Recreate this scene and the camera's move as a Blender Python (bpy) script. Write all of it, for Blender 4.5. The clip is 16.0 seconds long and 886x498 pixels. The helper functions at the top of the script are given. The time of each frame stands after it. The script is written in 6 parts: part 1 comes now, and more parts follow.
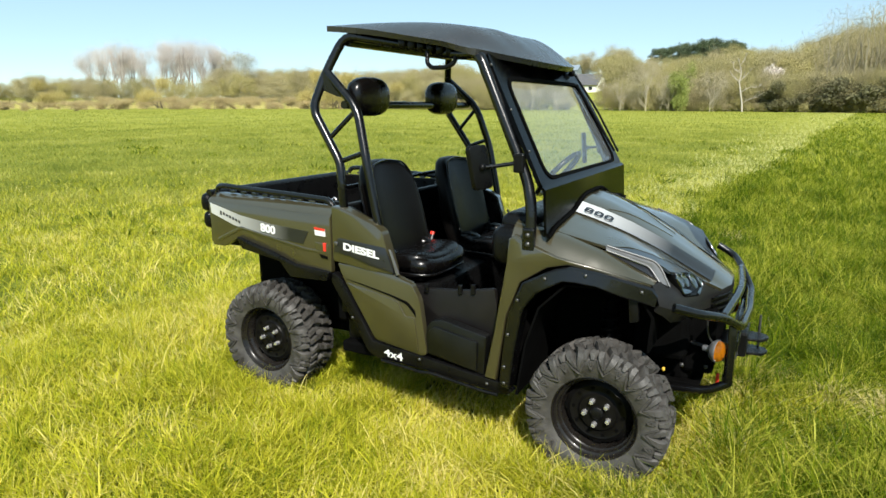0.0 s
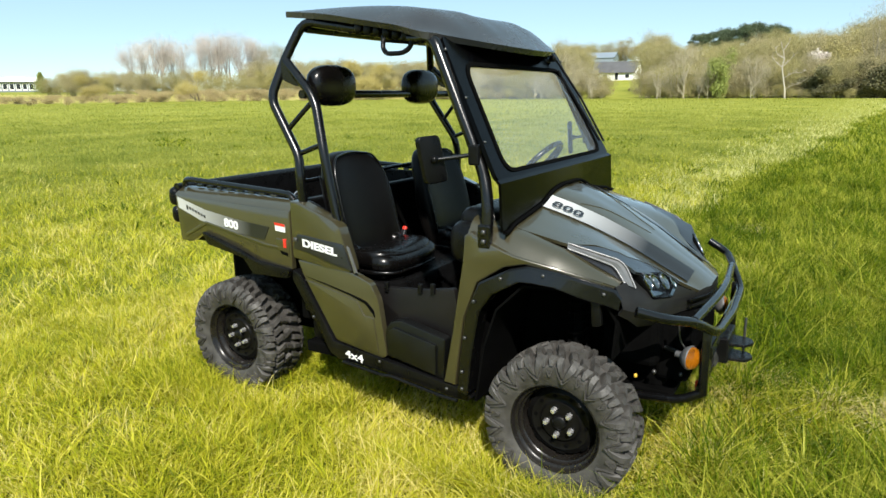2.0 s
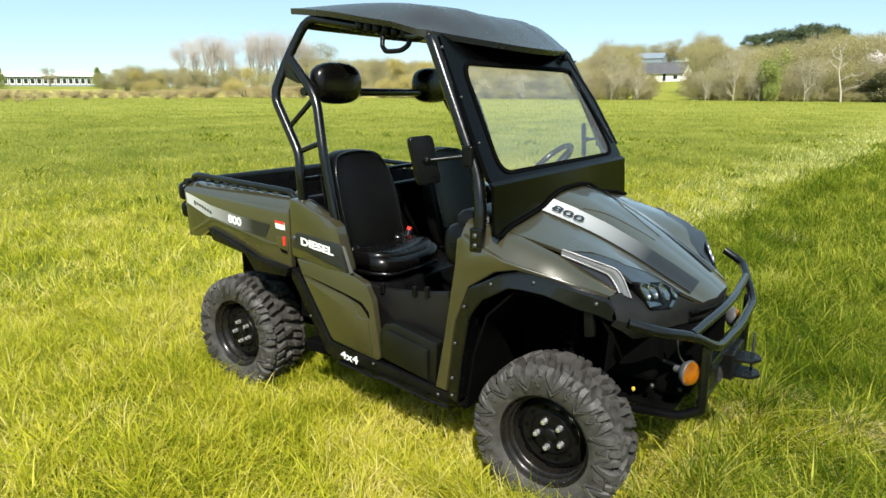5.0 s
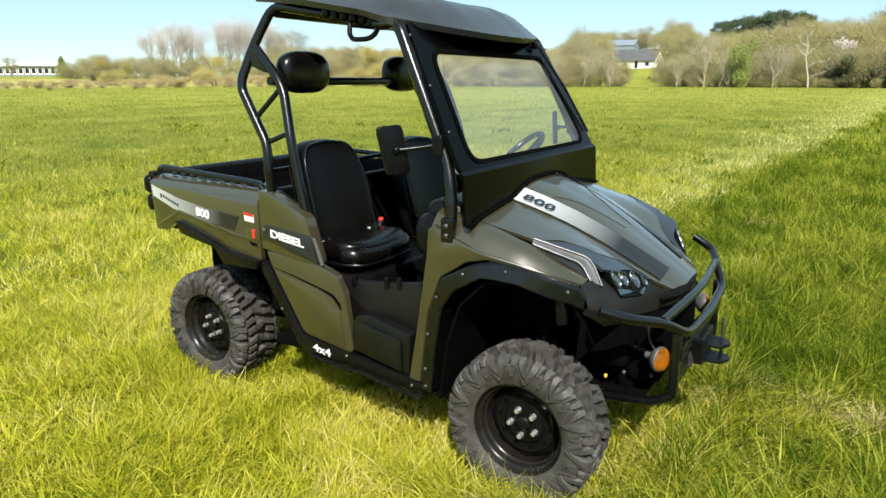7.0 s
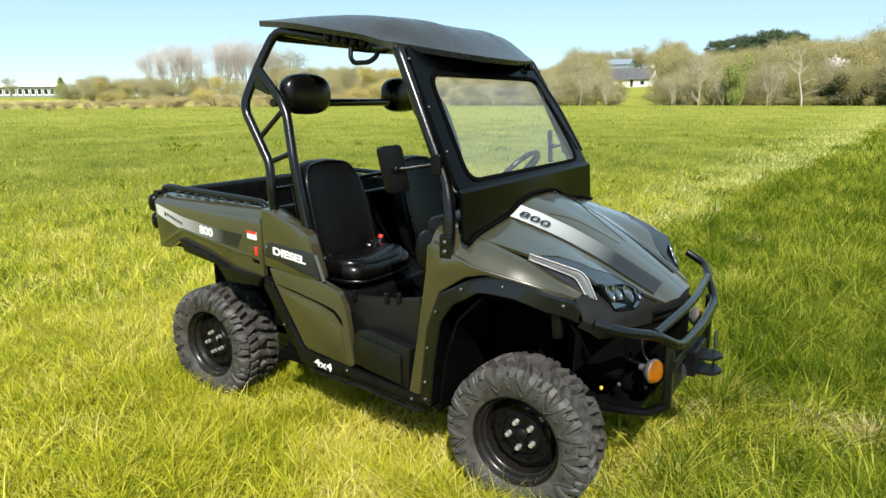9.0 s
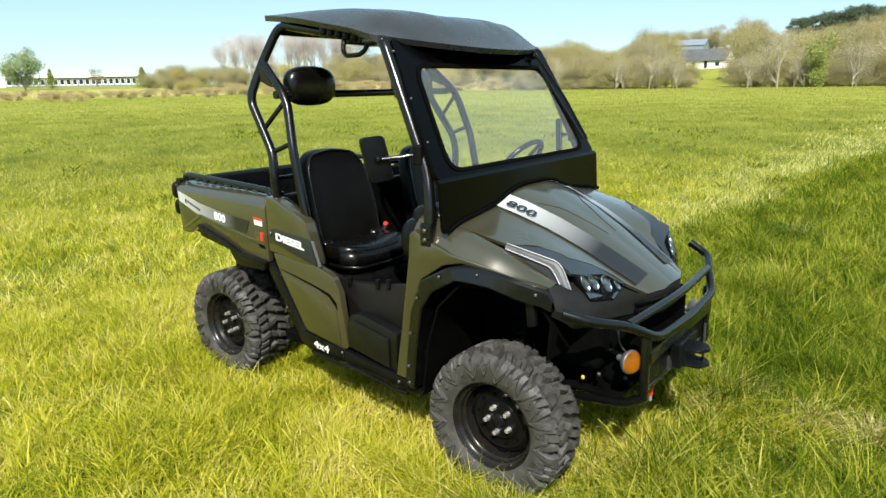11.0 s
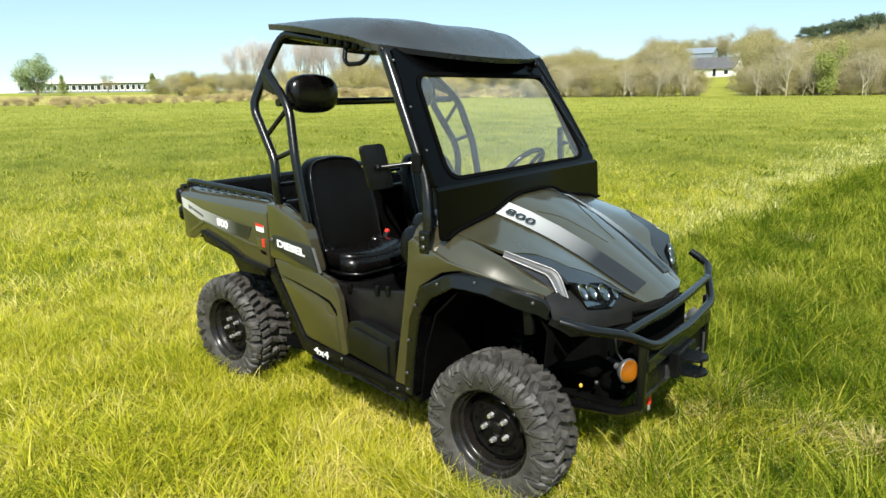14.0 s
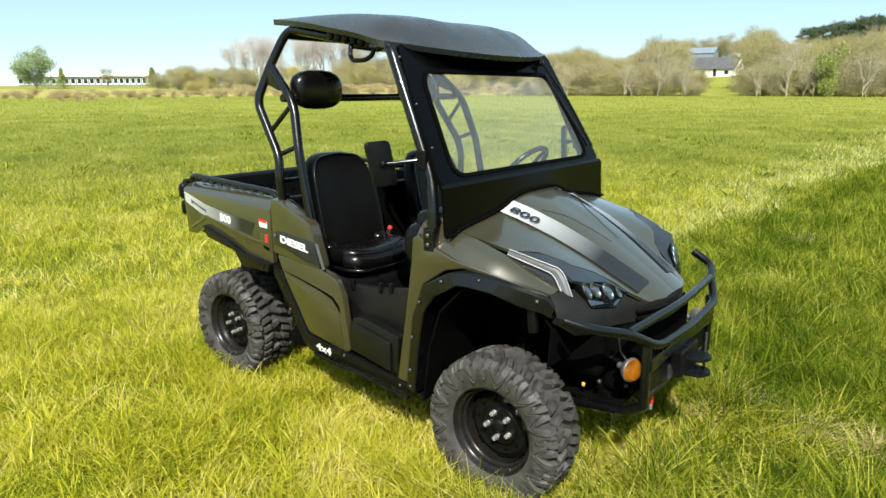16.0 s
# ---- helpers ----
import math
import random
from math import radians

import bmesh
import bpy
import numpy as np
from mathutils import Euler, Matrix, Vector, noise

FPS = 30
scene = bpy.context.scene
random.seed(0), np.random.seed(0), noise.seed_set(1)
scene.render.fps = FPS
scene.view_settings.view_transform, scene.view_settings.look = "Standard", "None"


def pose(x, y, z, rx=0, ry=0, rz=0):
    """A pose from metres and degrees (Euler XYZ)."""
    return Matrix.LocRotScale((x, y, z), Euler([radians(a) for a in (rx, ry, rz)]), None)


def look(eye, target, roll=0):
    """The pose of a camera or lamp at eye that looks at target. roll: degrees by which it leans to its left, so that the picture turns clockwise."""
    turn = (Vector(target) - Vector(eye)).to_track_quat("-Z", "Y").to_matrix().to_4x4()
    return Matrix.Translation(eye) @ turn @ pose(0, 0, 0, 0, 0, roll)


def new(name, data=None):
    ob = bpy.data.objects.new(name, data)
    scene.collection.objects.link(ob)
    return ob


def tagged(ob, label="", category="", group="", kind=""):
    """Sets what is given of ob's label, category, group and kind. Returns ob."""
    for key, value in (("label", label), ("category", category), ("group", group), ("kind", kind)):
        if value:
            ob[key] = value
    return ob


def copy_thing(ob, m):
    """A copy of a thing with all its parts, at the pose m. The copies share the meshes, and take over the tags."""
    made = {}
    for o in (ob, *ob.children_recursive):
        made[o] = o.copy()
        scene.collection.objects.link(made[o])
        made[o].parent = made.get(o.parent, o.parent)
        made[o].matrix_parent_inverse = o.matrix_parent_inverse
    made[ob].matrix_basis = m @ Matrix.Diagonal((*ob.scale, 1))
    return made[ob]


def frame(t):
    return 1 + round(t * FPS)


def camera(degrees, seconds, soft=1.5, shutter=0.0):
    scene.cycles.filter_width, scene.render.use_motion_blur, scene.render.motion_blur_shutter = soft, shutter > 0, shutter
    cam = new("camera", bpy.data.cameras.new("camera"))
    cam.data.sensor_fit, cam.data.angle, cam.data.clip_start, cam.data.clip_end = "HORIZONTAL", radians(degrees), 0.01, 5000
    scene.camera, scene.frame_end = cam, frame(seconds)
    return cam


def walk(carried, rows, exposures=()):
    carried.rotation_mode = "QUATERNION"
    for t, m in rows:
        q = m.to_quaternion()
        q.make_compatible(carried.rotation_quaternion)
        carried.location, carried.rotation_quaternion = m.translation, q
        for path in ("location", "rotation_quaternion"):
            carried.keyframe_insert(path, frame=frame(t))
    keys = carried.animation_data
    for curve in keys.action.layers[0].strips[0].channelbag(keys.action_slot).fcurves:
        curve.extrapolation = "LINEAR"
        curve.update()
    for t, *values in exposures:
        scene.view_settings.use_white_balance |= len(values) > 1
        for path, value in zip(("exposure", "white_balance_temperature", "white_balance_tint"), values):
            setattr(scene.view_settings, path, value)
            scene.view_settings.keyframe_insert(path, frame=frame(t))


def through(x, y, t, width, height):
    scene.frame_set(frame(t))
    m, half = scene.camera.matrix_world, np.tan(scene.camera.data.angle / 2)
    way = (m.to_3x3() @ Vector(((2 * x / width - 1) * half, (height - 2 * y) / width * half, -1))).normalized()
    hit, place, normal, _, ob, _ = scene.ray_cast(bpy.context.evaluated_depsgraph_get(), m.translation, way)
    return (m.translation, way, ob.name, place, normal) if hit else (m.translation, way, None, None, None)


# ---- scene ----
# The vehicle's own frame: x ahead, y to its left, z up from the turf; LEVEL lays it on the true ground.
cam = camera(68.6, 16.0, 1.5)
LEVEL = pose(0, 0, 0, -0.48, -0.79, 0)
PATH = [
    (0, (1.664, -3.413, 1.672), (0.741, -1.689, 1.25), -0.3),
    (0.5, (1.674, -3.404, 1.668), (0.768, -1.671, 1.25), -0.9),
    (1, (1.686, -3.345, 1.656), (0.809, -1.601, 1.221), -2.3),
    (1.5, (1.781, -3.2, 1.66), (0.789, -1.509, 1.264), -0.2),
    (2, (1.886, -3.083, 1.662), (0.873, -1.418, 1.212), -0.9),
    (2.5, (1.865, -3.039, 1.662), (0.866, -1.363, 1.226), -2.3),
    (3, (1.901, -2.971, 1.655), (0.887, -1.309, 1.197), -3.0),
    (3.2, (1.963, -2.927, 1.653), (0.866, -1.32, 1.19), -1.1),
    (5.3, (2.019, -2.918, 1.665), (0.9, -1.322, 1.22), 0.1),
    (5.5, (2.016, -2.918, 1.667), (0.915, -1.308, 1.226), 1.0),
    (6, (2.02, -2.903, 1.666), (0.933, -1.291, 1.2), 0.0),
    (6.5, (2.029, -2.911, 1.663), (0.926, -1.306, 1.206), -0.3),
    (7, (2.024, -2.891, 1.664), (0.974, -1.26, 1.178), -0.5),
    (7.5, (2.021, -2.901, 1.669), (0.953, -1.272, 1.213), -0.5),
    (8, (2.037, -2.926, 1.672), (0.963, -1.301, 1.217), -0.5),
    (8.5, (2.051, -2.953, 1.677), (0.996, -1.311, 1.241), -0.4),
    (9, (2.062, -2.957, 1.673), (1.011, -1.311, 1.241), -0.7),
    (9.2, (2.074, -2.954, 1.668), (1.025, -1.315, 1.205), -1.1),
    (11.3, (2.412, -2.785, 1.695), (1.195, -1.271, 1.216), -1.4),
    (11.5, (2.417, -2.777, 1.695), (1.221, -1.253, 1.199), -1.3),
    (12, (2.425, -2.776, 1.7), (1.227, -1.249, 1.219), -1.7),
    (12.5, (2.427, -2.785, 1.699), (1.205, -1.275, 1.226), -1.4),
    (13, (2.424, -2.791, 1.7), (1.2, -1.28, 1.231), -1.3),
    (13.5, (2.423, -2.793, 1.697), (1.198, -1.283, 1.228), -1.4),
    (14, (2.424, -2.794, 1.699), (1.197, -1.281, 1.248), -1.1),
    (14.5, (2.422, -2.796, 1.699), (1.207, -1.28, 1.227), -1.1),
    (15, (2.414, -2.806, 1.703), (1.206, -1.281, 1.241), -0.8),
    (15.5, (2.415, -2.813, 1.707), (1.196, -1.292, 1.259), -0.5),
    (16, (2.404, -2.809, 1.7), (1.182, -1.295, 1.241), -0.5),
]
walk(cam, [(t, LEVEL @ look(eye, target, roll)) for t, eye, target, roll in PATH],
     exposures=[(0.0, 0.53), (3.2, 0.52), (5.3, 0.56), (9.2, 0.57), (11.3, 0.60), (16.0, 0.61)])

# world and sun
SUN_TO = Vector((0.58, -0.88, 1.06)).normalized()
world = bpy.data.worlds.new("world")
scene.world = world
world.use_nodes = True
wn = world.node_tree.nodes
wl = world.node_tree.links
sky = wn.new("ShaderNodeTexSky")
sky.sky_type = "NISHITA"
sky.sun_disc = False
sky.sun_elevation = math.asin(SUN_TO.z)
sky.sun_rotation = math.atan2(SUN_TO.x, SUN_TO.y)
sky.air_density, sky.dust_density, sky.ozone_density = 0.75, 0.0, 2.2
sky.altitude = 800
wn["Background"].inputs["Strength"].default_value = 0.115
haze = wn.new("ShaderNodeMix")
haze.data_type = "RGBA"
haze.inputs[0].default_value = 0.55
haze.inputs[7].default_value = (3.5, 5.25, 5.65, 1)
wl.new(sky.outputs[0], haze.inputs[6]), wl.new(haze.outputs[2], wn["Background"].inputs["Color"])
sun_data = bpy.data.lights.new("sun", "SUN")
sun_data.energy, sun_data.angle, sun_data.color = 5.3, radians(0.6), (1.0, 0.95, 0.86)
sun = new("sun", sun_data)
sun.matrix_world = look(SUN_TO * 50, (0, 0, 0))
scene.view_settings.exposure = 0.56

# materials
def mat_nodes(name):
    m = bpy.data.materials.new(name)
    m.use_nodes = True
    return m, m.node_tree.nodes, m.node_tree.links, m.node_tree.nodes["Principled BSDF"]


def plain(name, colour, rough=0.5, metal=0.0, vary=0.15, scale=18.0, bump=0.05, coat=0.0, fine=220.0, dust=0.0, spec=0.5):
    """A surface with stains and grain at two scales, fine relief, and pale dust on what faces up."""
    m, n, l, p = mat_nodes(name)
    tc = n.new("ShaderNodeTexCoord")
    big, small = n.new("ShaderNodeTexNoise"), n.new("ShaderNodeTexNoise")
    big.inputs["Scale"].default_value, small.inputs["Scale"].default_value = scale, fine
    big.inputs["Detail"].default_value = 6
    l.new(tc.outputs["Object"], big.inputs["Vector"]), l.new(tc.outputs["Object"], small.inputs["Vector"])
    ramp = n.new("ShaderNodeValToRGB")
    ramp.color_ramp.elements[0].position, ramp.color_ramp.elements[1].position = 0.3, 0.75
    ramp.color_ramp.elements[0].color = (*[c * (1 - vary) for c in colour], 1)
    ramp.color_ramp.elements[1].color = (*[c * (1 + vary) + dust for c in colour], 1)
    l.new(big.outputs["Fac"], ramp.inputs["Fac"])
    l.new(ramp.outputs["Color"], p.inputs["Base Color"])
    mr = n.new("ShaderNodeMapRange")
    mr.inputs["To Min"].default_value, mr.inputs["To Max"].default_value = max(rough - 0.08, 0.02), rough + 0.1
    l.new(big.outputs["Fac"], mr.inputs["Value"])
    l.new(mr.outputs["Result"], p.inputs["Roughness"])
    b = n.new("ShaderNodeBump")
    b.inputs["Strength"].default_value, b.inputs["Distance"].default_value = bump, 0.004
    l.new(small.outputs["Fac"], b.inputs["Height"])
    l.new(b.outputs["Normal"], p.inputs["Normal"])
    p.inputs["Metallic"].default_value = metal
    p.inputs["Specular IOR Level"].default_value = spec
    if coat:
        p.inputs["Coat Weight"].default_value, p.inputs["Coat Roughness"].default_value = coat, 0.05
    return m


GREEN = plain("olive_paint", (0.041, 0.036, 0.0180), 0.30, 0.10, 0.08, 5, 0.02, coat=1.0, fine=400)
GREEN.node_tree.nodes["Principled BSDF"].inputs["Coat IOR"].default_value = 1.66
GREEN.node_tree.nodes["Principled BSDF"].inputs["Coat Roughness"].default_value = 0.06
BLACK = plain("black_plastic", (0.0036, 0.0036, 0.0038), 0.28, 0.0, 0.3, 14, 0.25, fine=500, dust=0.001, spec=0.2)
# near glossless black; on wheel-well parts it puts the shade into their colour
DEEP = plain("dead_black", (0.002, 0.002, 0.002), 0.85, 0.0, 0.4, 12, 0.2, spec=0.04)
TUBE = plain("black_tube_paint", (0.0035, 0.0035, 0.0038), 0.24, 0.0, 0.2, 20, 0.05, fine=500, coat=0.3, spec=0.35)
ROOF = plain("roof_plastic", (0.030, 0.030, 0.033), 0.25, 0.0, 0.2, 8, 0.12, fine=700, spec=0.6)
VINYL = plain("black_vinyl", (0.0032, 0.0028, 0.0027), 0.25, 0.0, 0.2, 20, 0.05, fine=600, spec=0.38)
# seat vinyl again with its sheen cut, so the backs stay dark
MATT = plain("low_sheen_vinyl", (0.0034, 0.0030, 0.0028), 0.36, 0.0, 0.25, 14, 0.08, fine=500, spec=0.12)
RUBBER = plain("tyre_rubber", (0.041, 0.038, 0.034), 0.55, 0.0, 0.35, 16, 0.7, fine=110, dust=0.022)
RIM = plain("black_rim", (0.012, 0.0105, 0.0092), 0.26, 0.0, 0.3, 18, 0.06, coat=0.2, spec=0.25)
DISC = plain("black_wheel_disc", (0.005, 0.0048, 0.0046), 0.30, 0.0, 0.3, 22, 0.06, spec=0.10)
STEEL = plain("bright_steel", (0.62, 0.62, 0.63), 0.25, 0.75, 0.15, 60, 0.05)
DULL = plain("dull_steel", (0.12, 0.12, 0.12), 0.4, 0.8, 0.3, 40, 0.1)
CHROME = plain("chrome_trim", (0.17, 0.172, 0.176), 0.38, 0.55, 0.1, 20, 0.02)
WHITE = plain("white_lettering", (0.72, 0.73, 0.72), 0.45, 0.0, 0.04, 30, 0.02)
SILVER = plain("silver_decal", (0.52, 0.53, 0.53), 0.35, 0.25, 0.05, 10, 0.02)
INK = plain("black_decal", (0.012, 0.013, 0.016), 0.3, 0.0, 0.15, 20, 0.02, coat=0.3)
FASCIA = plain("dark_grey_plastic", (0.012, 0.0118, 0.0115), 0.40, 0.0, 0.2, 14, 0.15, fine=500, spec=0.22)
SKIRT = plain("brown_grey_plastic", (0.006, 0.0052, 0.005), 0.42, 0.0, 0.25, 10, 0.2, fine=400, spec=0.35)
SURROUND = plain("black_screen_surround", (0.0012, 0.0012, 0.0014), 0.18, 0.0, 0.2, 16, 0.05, fine=400, spec=0.07)
HATCH = plain("grey_black_moulding", (0.0036, 0.0038, 0.0038), 0.32, 0.0, 0.25, 12, 0.25, fine=450, spec=0.4)
RED = plain("red_plastic", (0.62, 0.035, 0.02), 0.4, 0.0, 0.1, 40, 0.02)
LAMP = plain("lamp_reflector", (0.30, 0.30, 0.31), 0.12, 1.0, 0.1, 60, 0.05)
YELLOW = plain("yellow_plastic", (0.65, 0.42, 0.05), 0.4, 0.0, 0.1, 40, 0.02)


def fade_material(name, a, b, x0, x1, metal=0.2):
    """A printed strip that fades along x from one colour to another."""
    m, n, l, p = mat_nodes(name)
    tc, sep = n.new("ShaderNodeTexCoord"), n.new("ShaderNodeSeparateXYZ")
    mr, ramp = n.new("ShaderNodeMapRange"), n.new("ShaderNodeValToRGB")
    mr.inputs["From Min"].default_value, mr.inputs["From Max"].default_value = x0, x1
    l.new(tc.outputs["Object"], sep.inputs[0]), l.new(sep.outputs["X"], mr.inputs["Value"]), l.new(mr.outputs["Result"], ramp.inputs["Fac"])
    ramp.color_ramp.elements[0].color, ramp.color_ramp.elements[1].color = (*a, 1), (*b, 1)
    l.new(ramp.outputs["Color"], p.inputs["Base Color"])
    p.inputs["Roughness"].default_value, p.inputs["Metallic"].default_value = 0.36, metal
    return m


STRIPE = fade_material("hood_stripe", (0.54, 0.55, 0.55), (0.018, 0.02, 0.022), 0.80, 1.20)
BEDSTRIPE = fade_material("bed_stripe", (0.02, 0.021, 0.018), (0.55, 0.56, 0.55), -0.72, -1.3)


def clear_glass(name, colour, rough=0.0, dust=0.0, gloss=0.48):
    """Thin glass: clear, with a gloss that grows at grazing angles."""
    m, n, l, p = mat_nodes(name)
    n.remove(p)
    tr, gl, mix, fr = n.new("ShaderNodeBsdfTransparent"), n.new("ShaderNodeBsdfGlossy"), n.new("ShaderNodeMixShader"), n.new("ShaderNodeLayerWeight")
    tr.inputs["Color"].default_value = (*colour, 1)
    gl.inputs["Roughness"].default_value = rough
    fr.inputs["Blend"].default_value = 0.5
    po, sc = n.new("ShaderNodeMath"), n.new("ShaderNodeMath")
    po.operation, sc.operation = "POWER", "MULTIPLY_ADD"
    po.inputs[1].default_value, sc.inputs[1].default_value, sc.inputs[2].default_value = 3.5, gloss, gloss * 0.06
    l.new(fr.outputs["Facing"], po.inputs[0]), l.new(po.outputs[0], sc.inputs[0])
    l.new(sc.outputs[0], mix.inputs["Fac"]), l.new(tr.outputs[0], mix.inputs[1]), l.new(gl.outputs[0], mix.inputs[2])
    # thin dust film, tinted blue to carry some milky sky reflection as well
    film, veil = n.new("ShaderNodeBsdfDiffuse"), n.new("ShaderNodeMixShader")
    film.inputs["Color"].default_value = (0.70, 0.78, 0.84, 1)
    no, mr = n.new("ShaderNodeTexNoise"), n.new("ShaderNodeMapRange")
    no.inputs["Scale"].default_value, no.inputs["Detail"].default_value = 3.0, 6
    mr.inputs["To Min"].default_value, mr.inputs["To Max"].default_value = dust * 0.6, dust * 1.4
    l.new(no.outputs["Fac"], mr.inputs["Value"]), l.new(mr.outputs[0], veil.inputs["Fac"])
    l.new(mix.outputs[0], veil.inputs[1]), l.new(film.outputs[0], veil.inputs[2])
    l.new(veil.outputs[0], n["Material Output"].inputs["Surface"])
    return m


GLASS = clear_glass("windscreen_glass", (0.97, 0.98, 0.98), 0.02, 0.075)
LENS = clear_glass("lamp_lens", (0.92, 0.93, 0.93), 0.02, 0.0, 0.15)
AMBER, _n, _l, _p = mat_nodes("amber_lens")
_p.inputs["Base Color"].default_value = (1.0, 0.31, 0.006, 1)
_p.inputs["Roughness"].default_value = 0.22
_p.inputs["Coat Weight"].default_value = 0.5
_v = _n.new("ShaderNodeTexVoronoi")
_v.inputs["Scale"].default_value = 60
_b = _n.new("ShaderNodeBump")
_b.inputs["Strength"].default_value, _b.inputs["Distance"].default_value = 1.0, 0.03
_l.new(_v.outputs["Distance"], _b.inputs["Height"]), _l.new(_b.outputs["Normal"], _p.inputs["Normal"])

# shapes
def part(name, bm, material, parent, label="", smooth=None):
    """One mesh object under a thing or under a part; smooth: degrees up to which edges are shaded round."""
    me = bpy.data.meshes.new(name)
    bmesh.ops.recalc_face_normals(bm, faces=bm.faces)
    if smooth is not None:
        for f in bm.faces:
            f.smooth = True
        for e in bm.edges:
            if len(e.link_faces) == 2 and e.calc_face_angle(0) > radians(smooth):
                e.smooth = False
    bm.to_mesh(me)
    bm.free()
    for m in material if isinstance(material, (list, tuple)) else (material,):
        me.materials.append(m)
    ob = new(name, me)
    ob.parent = parent
    if label:
        ob["label"] = label
    return ob


def thing(name, label, category, m=None, group="", kind=""):
    ob = new(name)
    ob.empty_display_size = 0.2
    if m is not None:
        ob.matrix_world = m
    return tagged(ob, label, category, group, kind)


def bevel(bm, w, segs=2, angle=35):
    es = [e for e in bm.edges if len(e.link_faces) == 2 and e.calc_face_angle(0) > radians(angle)]
    if es and w > 0:
        bmesh.ops.bevel(bm, geom=es, offset=w, segments=segs, affect="EDGES", profile=0.5, clamp_overlap=True)
    return bm


def box(c, s, w=0.01, segs=2, rot=None, bm=None):
    own = bmesh.new()
    bmesh.ops.create_cube(own, size=1.0, matrix=Matrix.Diagonal((*s, 1)))
    bevel(own, w, segs)
    own.transform(Matrix.Translation(c) @ (rot.to_4x4() if rot is not None else Matrix()))
    return merge(bm, own)


def merge(bm, own):
    if bm is None:
        return own
    me = bpy.data.meshes.new("tmp")
    own.to_mesh(me)
    own.free()
    bm.from_mesh(me)
    bpy.data.meshes.remove(me)
    return bm


def rounded(pts, r, closed=False, n=4):
    """A polyline with its corners rounded off."""
    pts = [Vector(p) for p in pts]
    out = []
    for i, p in enumerate(pts):
        if not closed and i in (0, len(pts) - 1):
            out.append(p)
            continue
        a, b = pts[i - 1] - p, pts[(i + 1) % len(pts)] - p
        d = min(r, a.length * 0.45, b.length * 0.45)
        s, e = p + a.normalized() * d, p + b.normalized() * d
        out += [s * (1 - k) ** 2 + p * 2 * k * (1 - k) + e * k * k for k in [j / n for j in range(n + 1)]]
    return out


def tube(pts, r, bend=0.06, segs=10, bm=None, closed=False, flat=1.0, caps=True, r_end=None):
    """A round bar along a polyline with eased bends."""
    own = bmesh.new()
    pts = rounded(pts, bend, closed) if bend else [Vector(p) for p in pts]
    keep = [pts[0]]
    for p in pts[1:]:
        if (p - keep[-1]).length > 1e-4:
            keep.append(p)
    pts = keep
    if closed and (pts[0] - pts[-1]).length < 1e-3:
        pts.pop()
    n = len(pts)
    rings, up = [], None
    for i, p in enumerate(pts):
        a = pts[i - 1] if (i or closed) else p
        b = pts[(i + 1) % n] if (i < n - 1 or closed) else p
        d = (b - a).normalized()
        if up is None:
            up = d.orthogonal().normalized()
        up = (up - d * up.dot(d)).normalized()
        side = d.cross(up)
        rr = r if r_end is None else r + (r_end - r) * i / (n - 1)
        rings.append([own.verts.new(p + (up * math.cos(2 * math.pi * k / segs) + side * math.sin(2 * math.pi * k / segs) * flat) * rr) for k in range(segs)])
    for i in range(n if closed else n - 1):
        a, b = rings[i], rings[(i + 1) % n]
        for k in range(segs):
            own.faces.new((a[k], a[(k + 1) % segs], b[(k + 1) % segs], b[k]))
    if not closed and caps:
        own.faces.new(rings[0][::-1]), own.faces.new(rings[-1])
    return merge(bm, own)


def plate(poly, place, thick, w=0.006, segs=2, bm=None):
    """A flat outline (u, v) pushed through a thickness; place(u, v, depth) lays it in space."""
    own = bmesh.new()
    front = [own.verts.new(place(u, v, 0.0)) for u, v in poly]
    back = [own.verts.new(place(u, v, thick)) for u, v in poly]
    own.faces.new(front), own.faces.new(back[::-1])
    for i in range(len(poly)):
        j = (i + 1) % len(poly)
        own.faces.new((front[i], back[i], back[j], front[j]))
    bmesh.ops.recalc_face_normals(own, faces=own.faces)
    if w:
        es = [e for e in own.edges if all(v in front for v in e.verts)]
        bmesh.ops.bevel(own, geom=es, offset=w, segments=segs, affect="EDGES", profile=0.5, clamp_overlap=True)
    return merge(bm, own)


def sheet(rows, thick=0.0, out=None, bm=None, closed=False):
    """A skin over rows of points, with a thickness along out."""
    own = bmesh.new()
    g = [[own.verts.new(p) for p in row] for row in rows]
    for a, b in zip(g, g[1:]):
        for i in range(len(a) - (0 if closed else 1)):
            j = (i + 1) % len(a)
            own.faces.new((a[i], a[j], b[j], b[i]))
    if thick:
        bmesh.ops.recalc_face_normals(own, faces=own.faces)
        bmesh.ops.solidify(own, geom=own.faces[:], thickness=thick)
    return merge(bm, own)


def lathe(profile, segs=48, bm=None, axis=None):
    """A profile of (radius, y) turned about the y axis."""
    own = bmesh.new()
    rings = [[own.verts.new((r * math.cos(2 * math.pi * k / segs), y, r * math.sin(2 * math.pi * k / segs))) for k in range(segs)] for r, y in profile]
    for a, b in zip(rings, rings[1:]):
        for k in range(segs):
            own.faces.new((a[k], a[(k + 1) % segs], b[(k + 1) % segs], b[k]))
    return merge(bm, own)


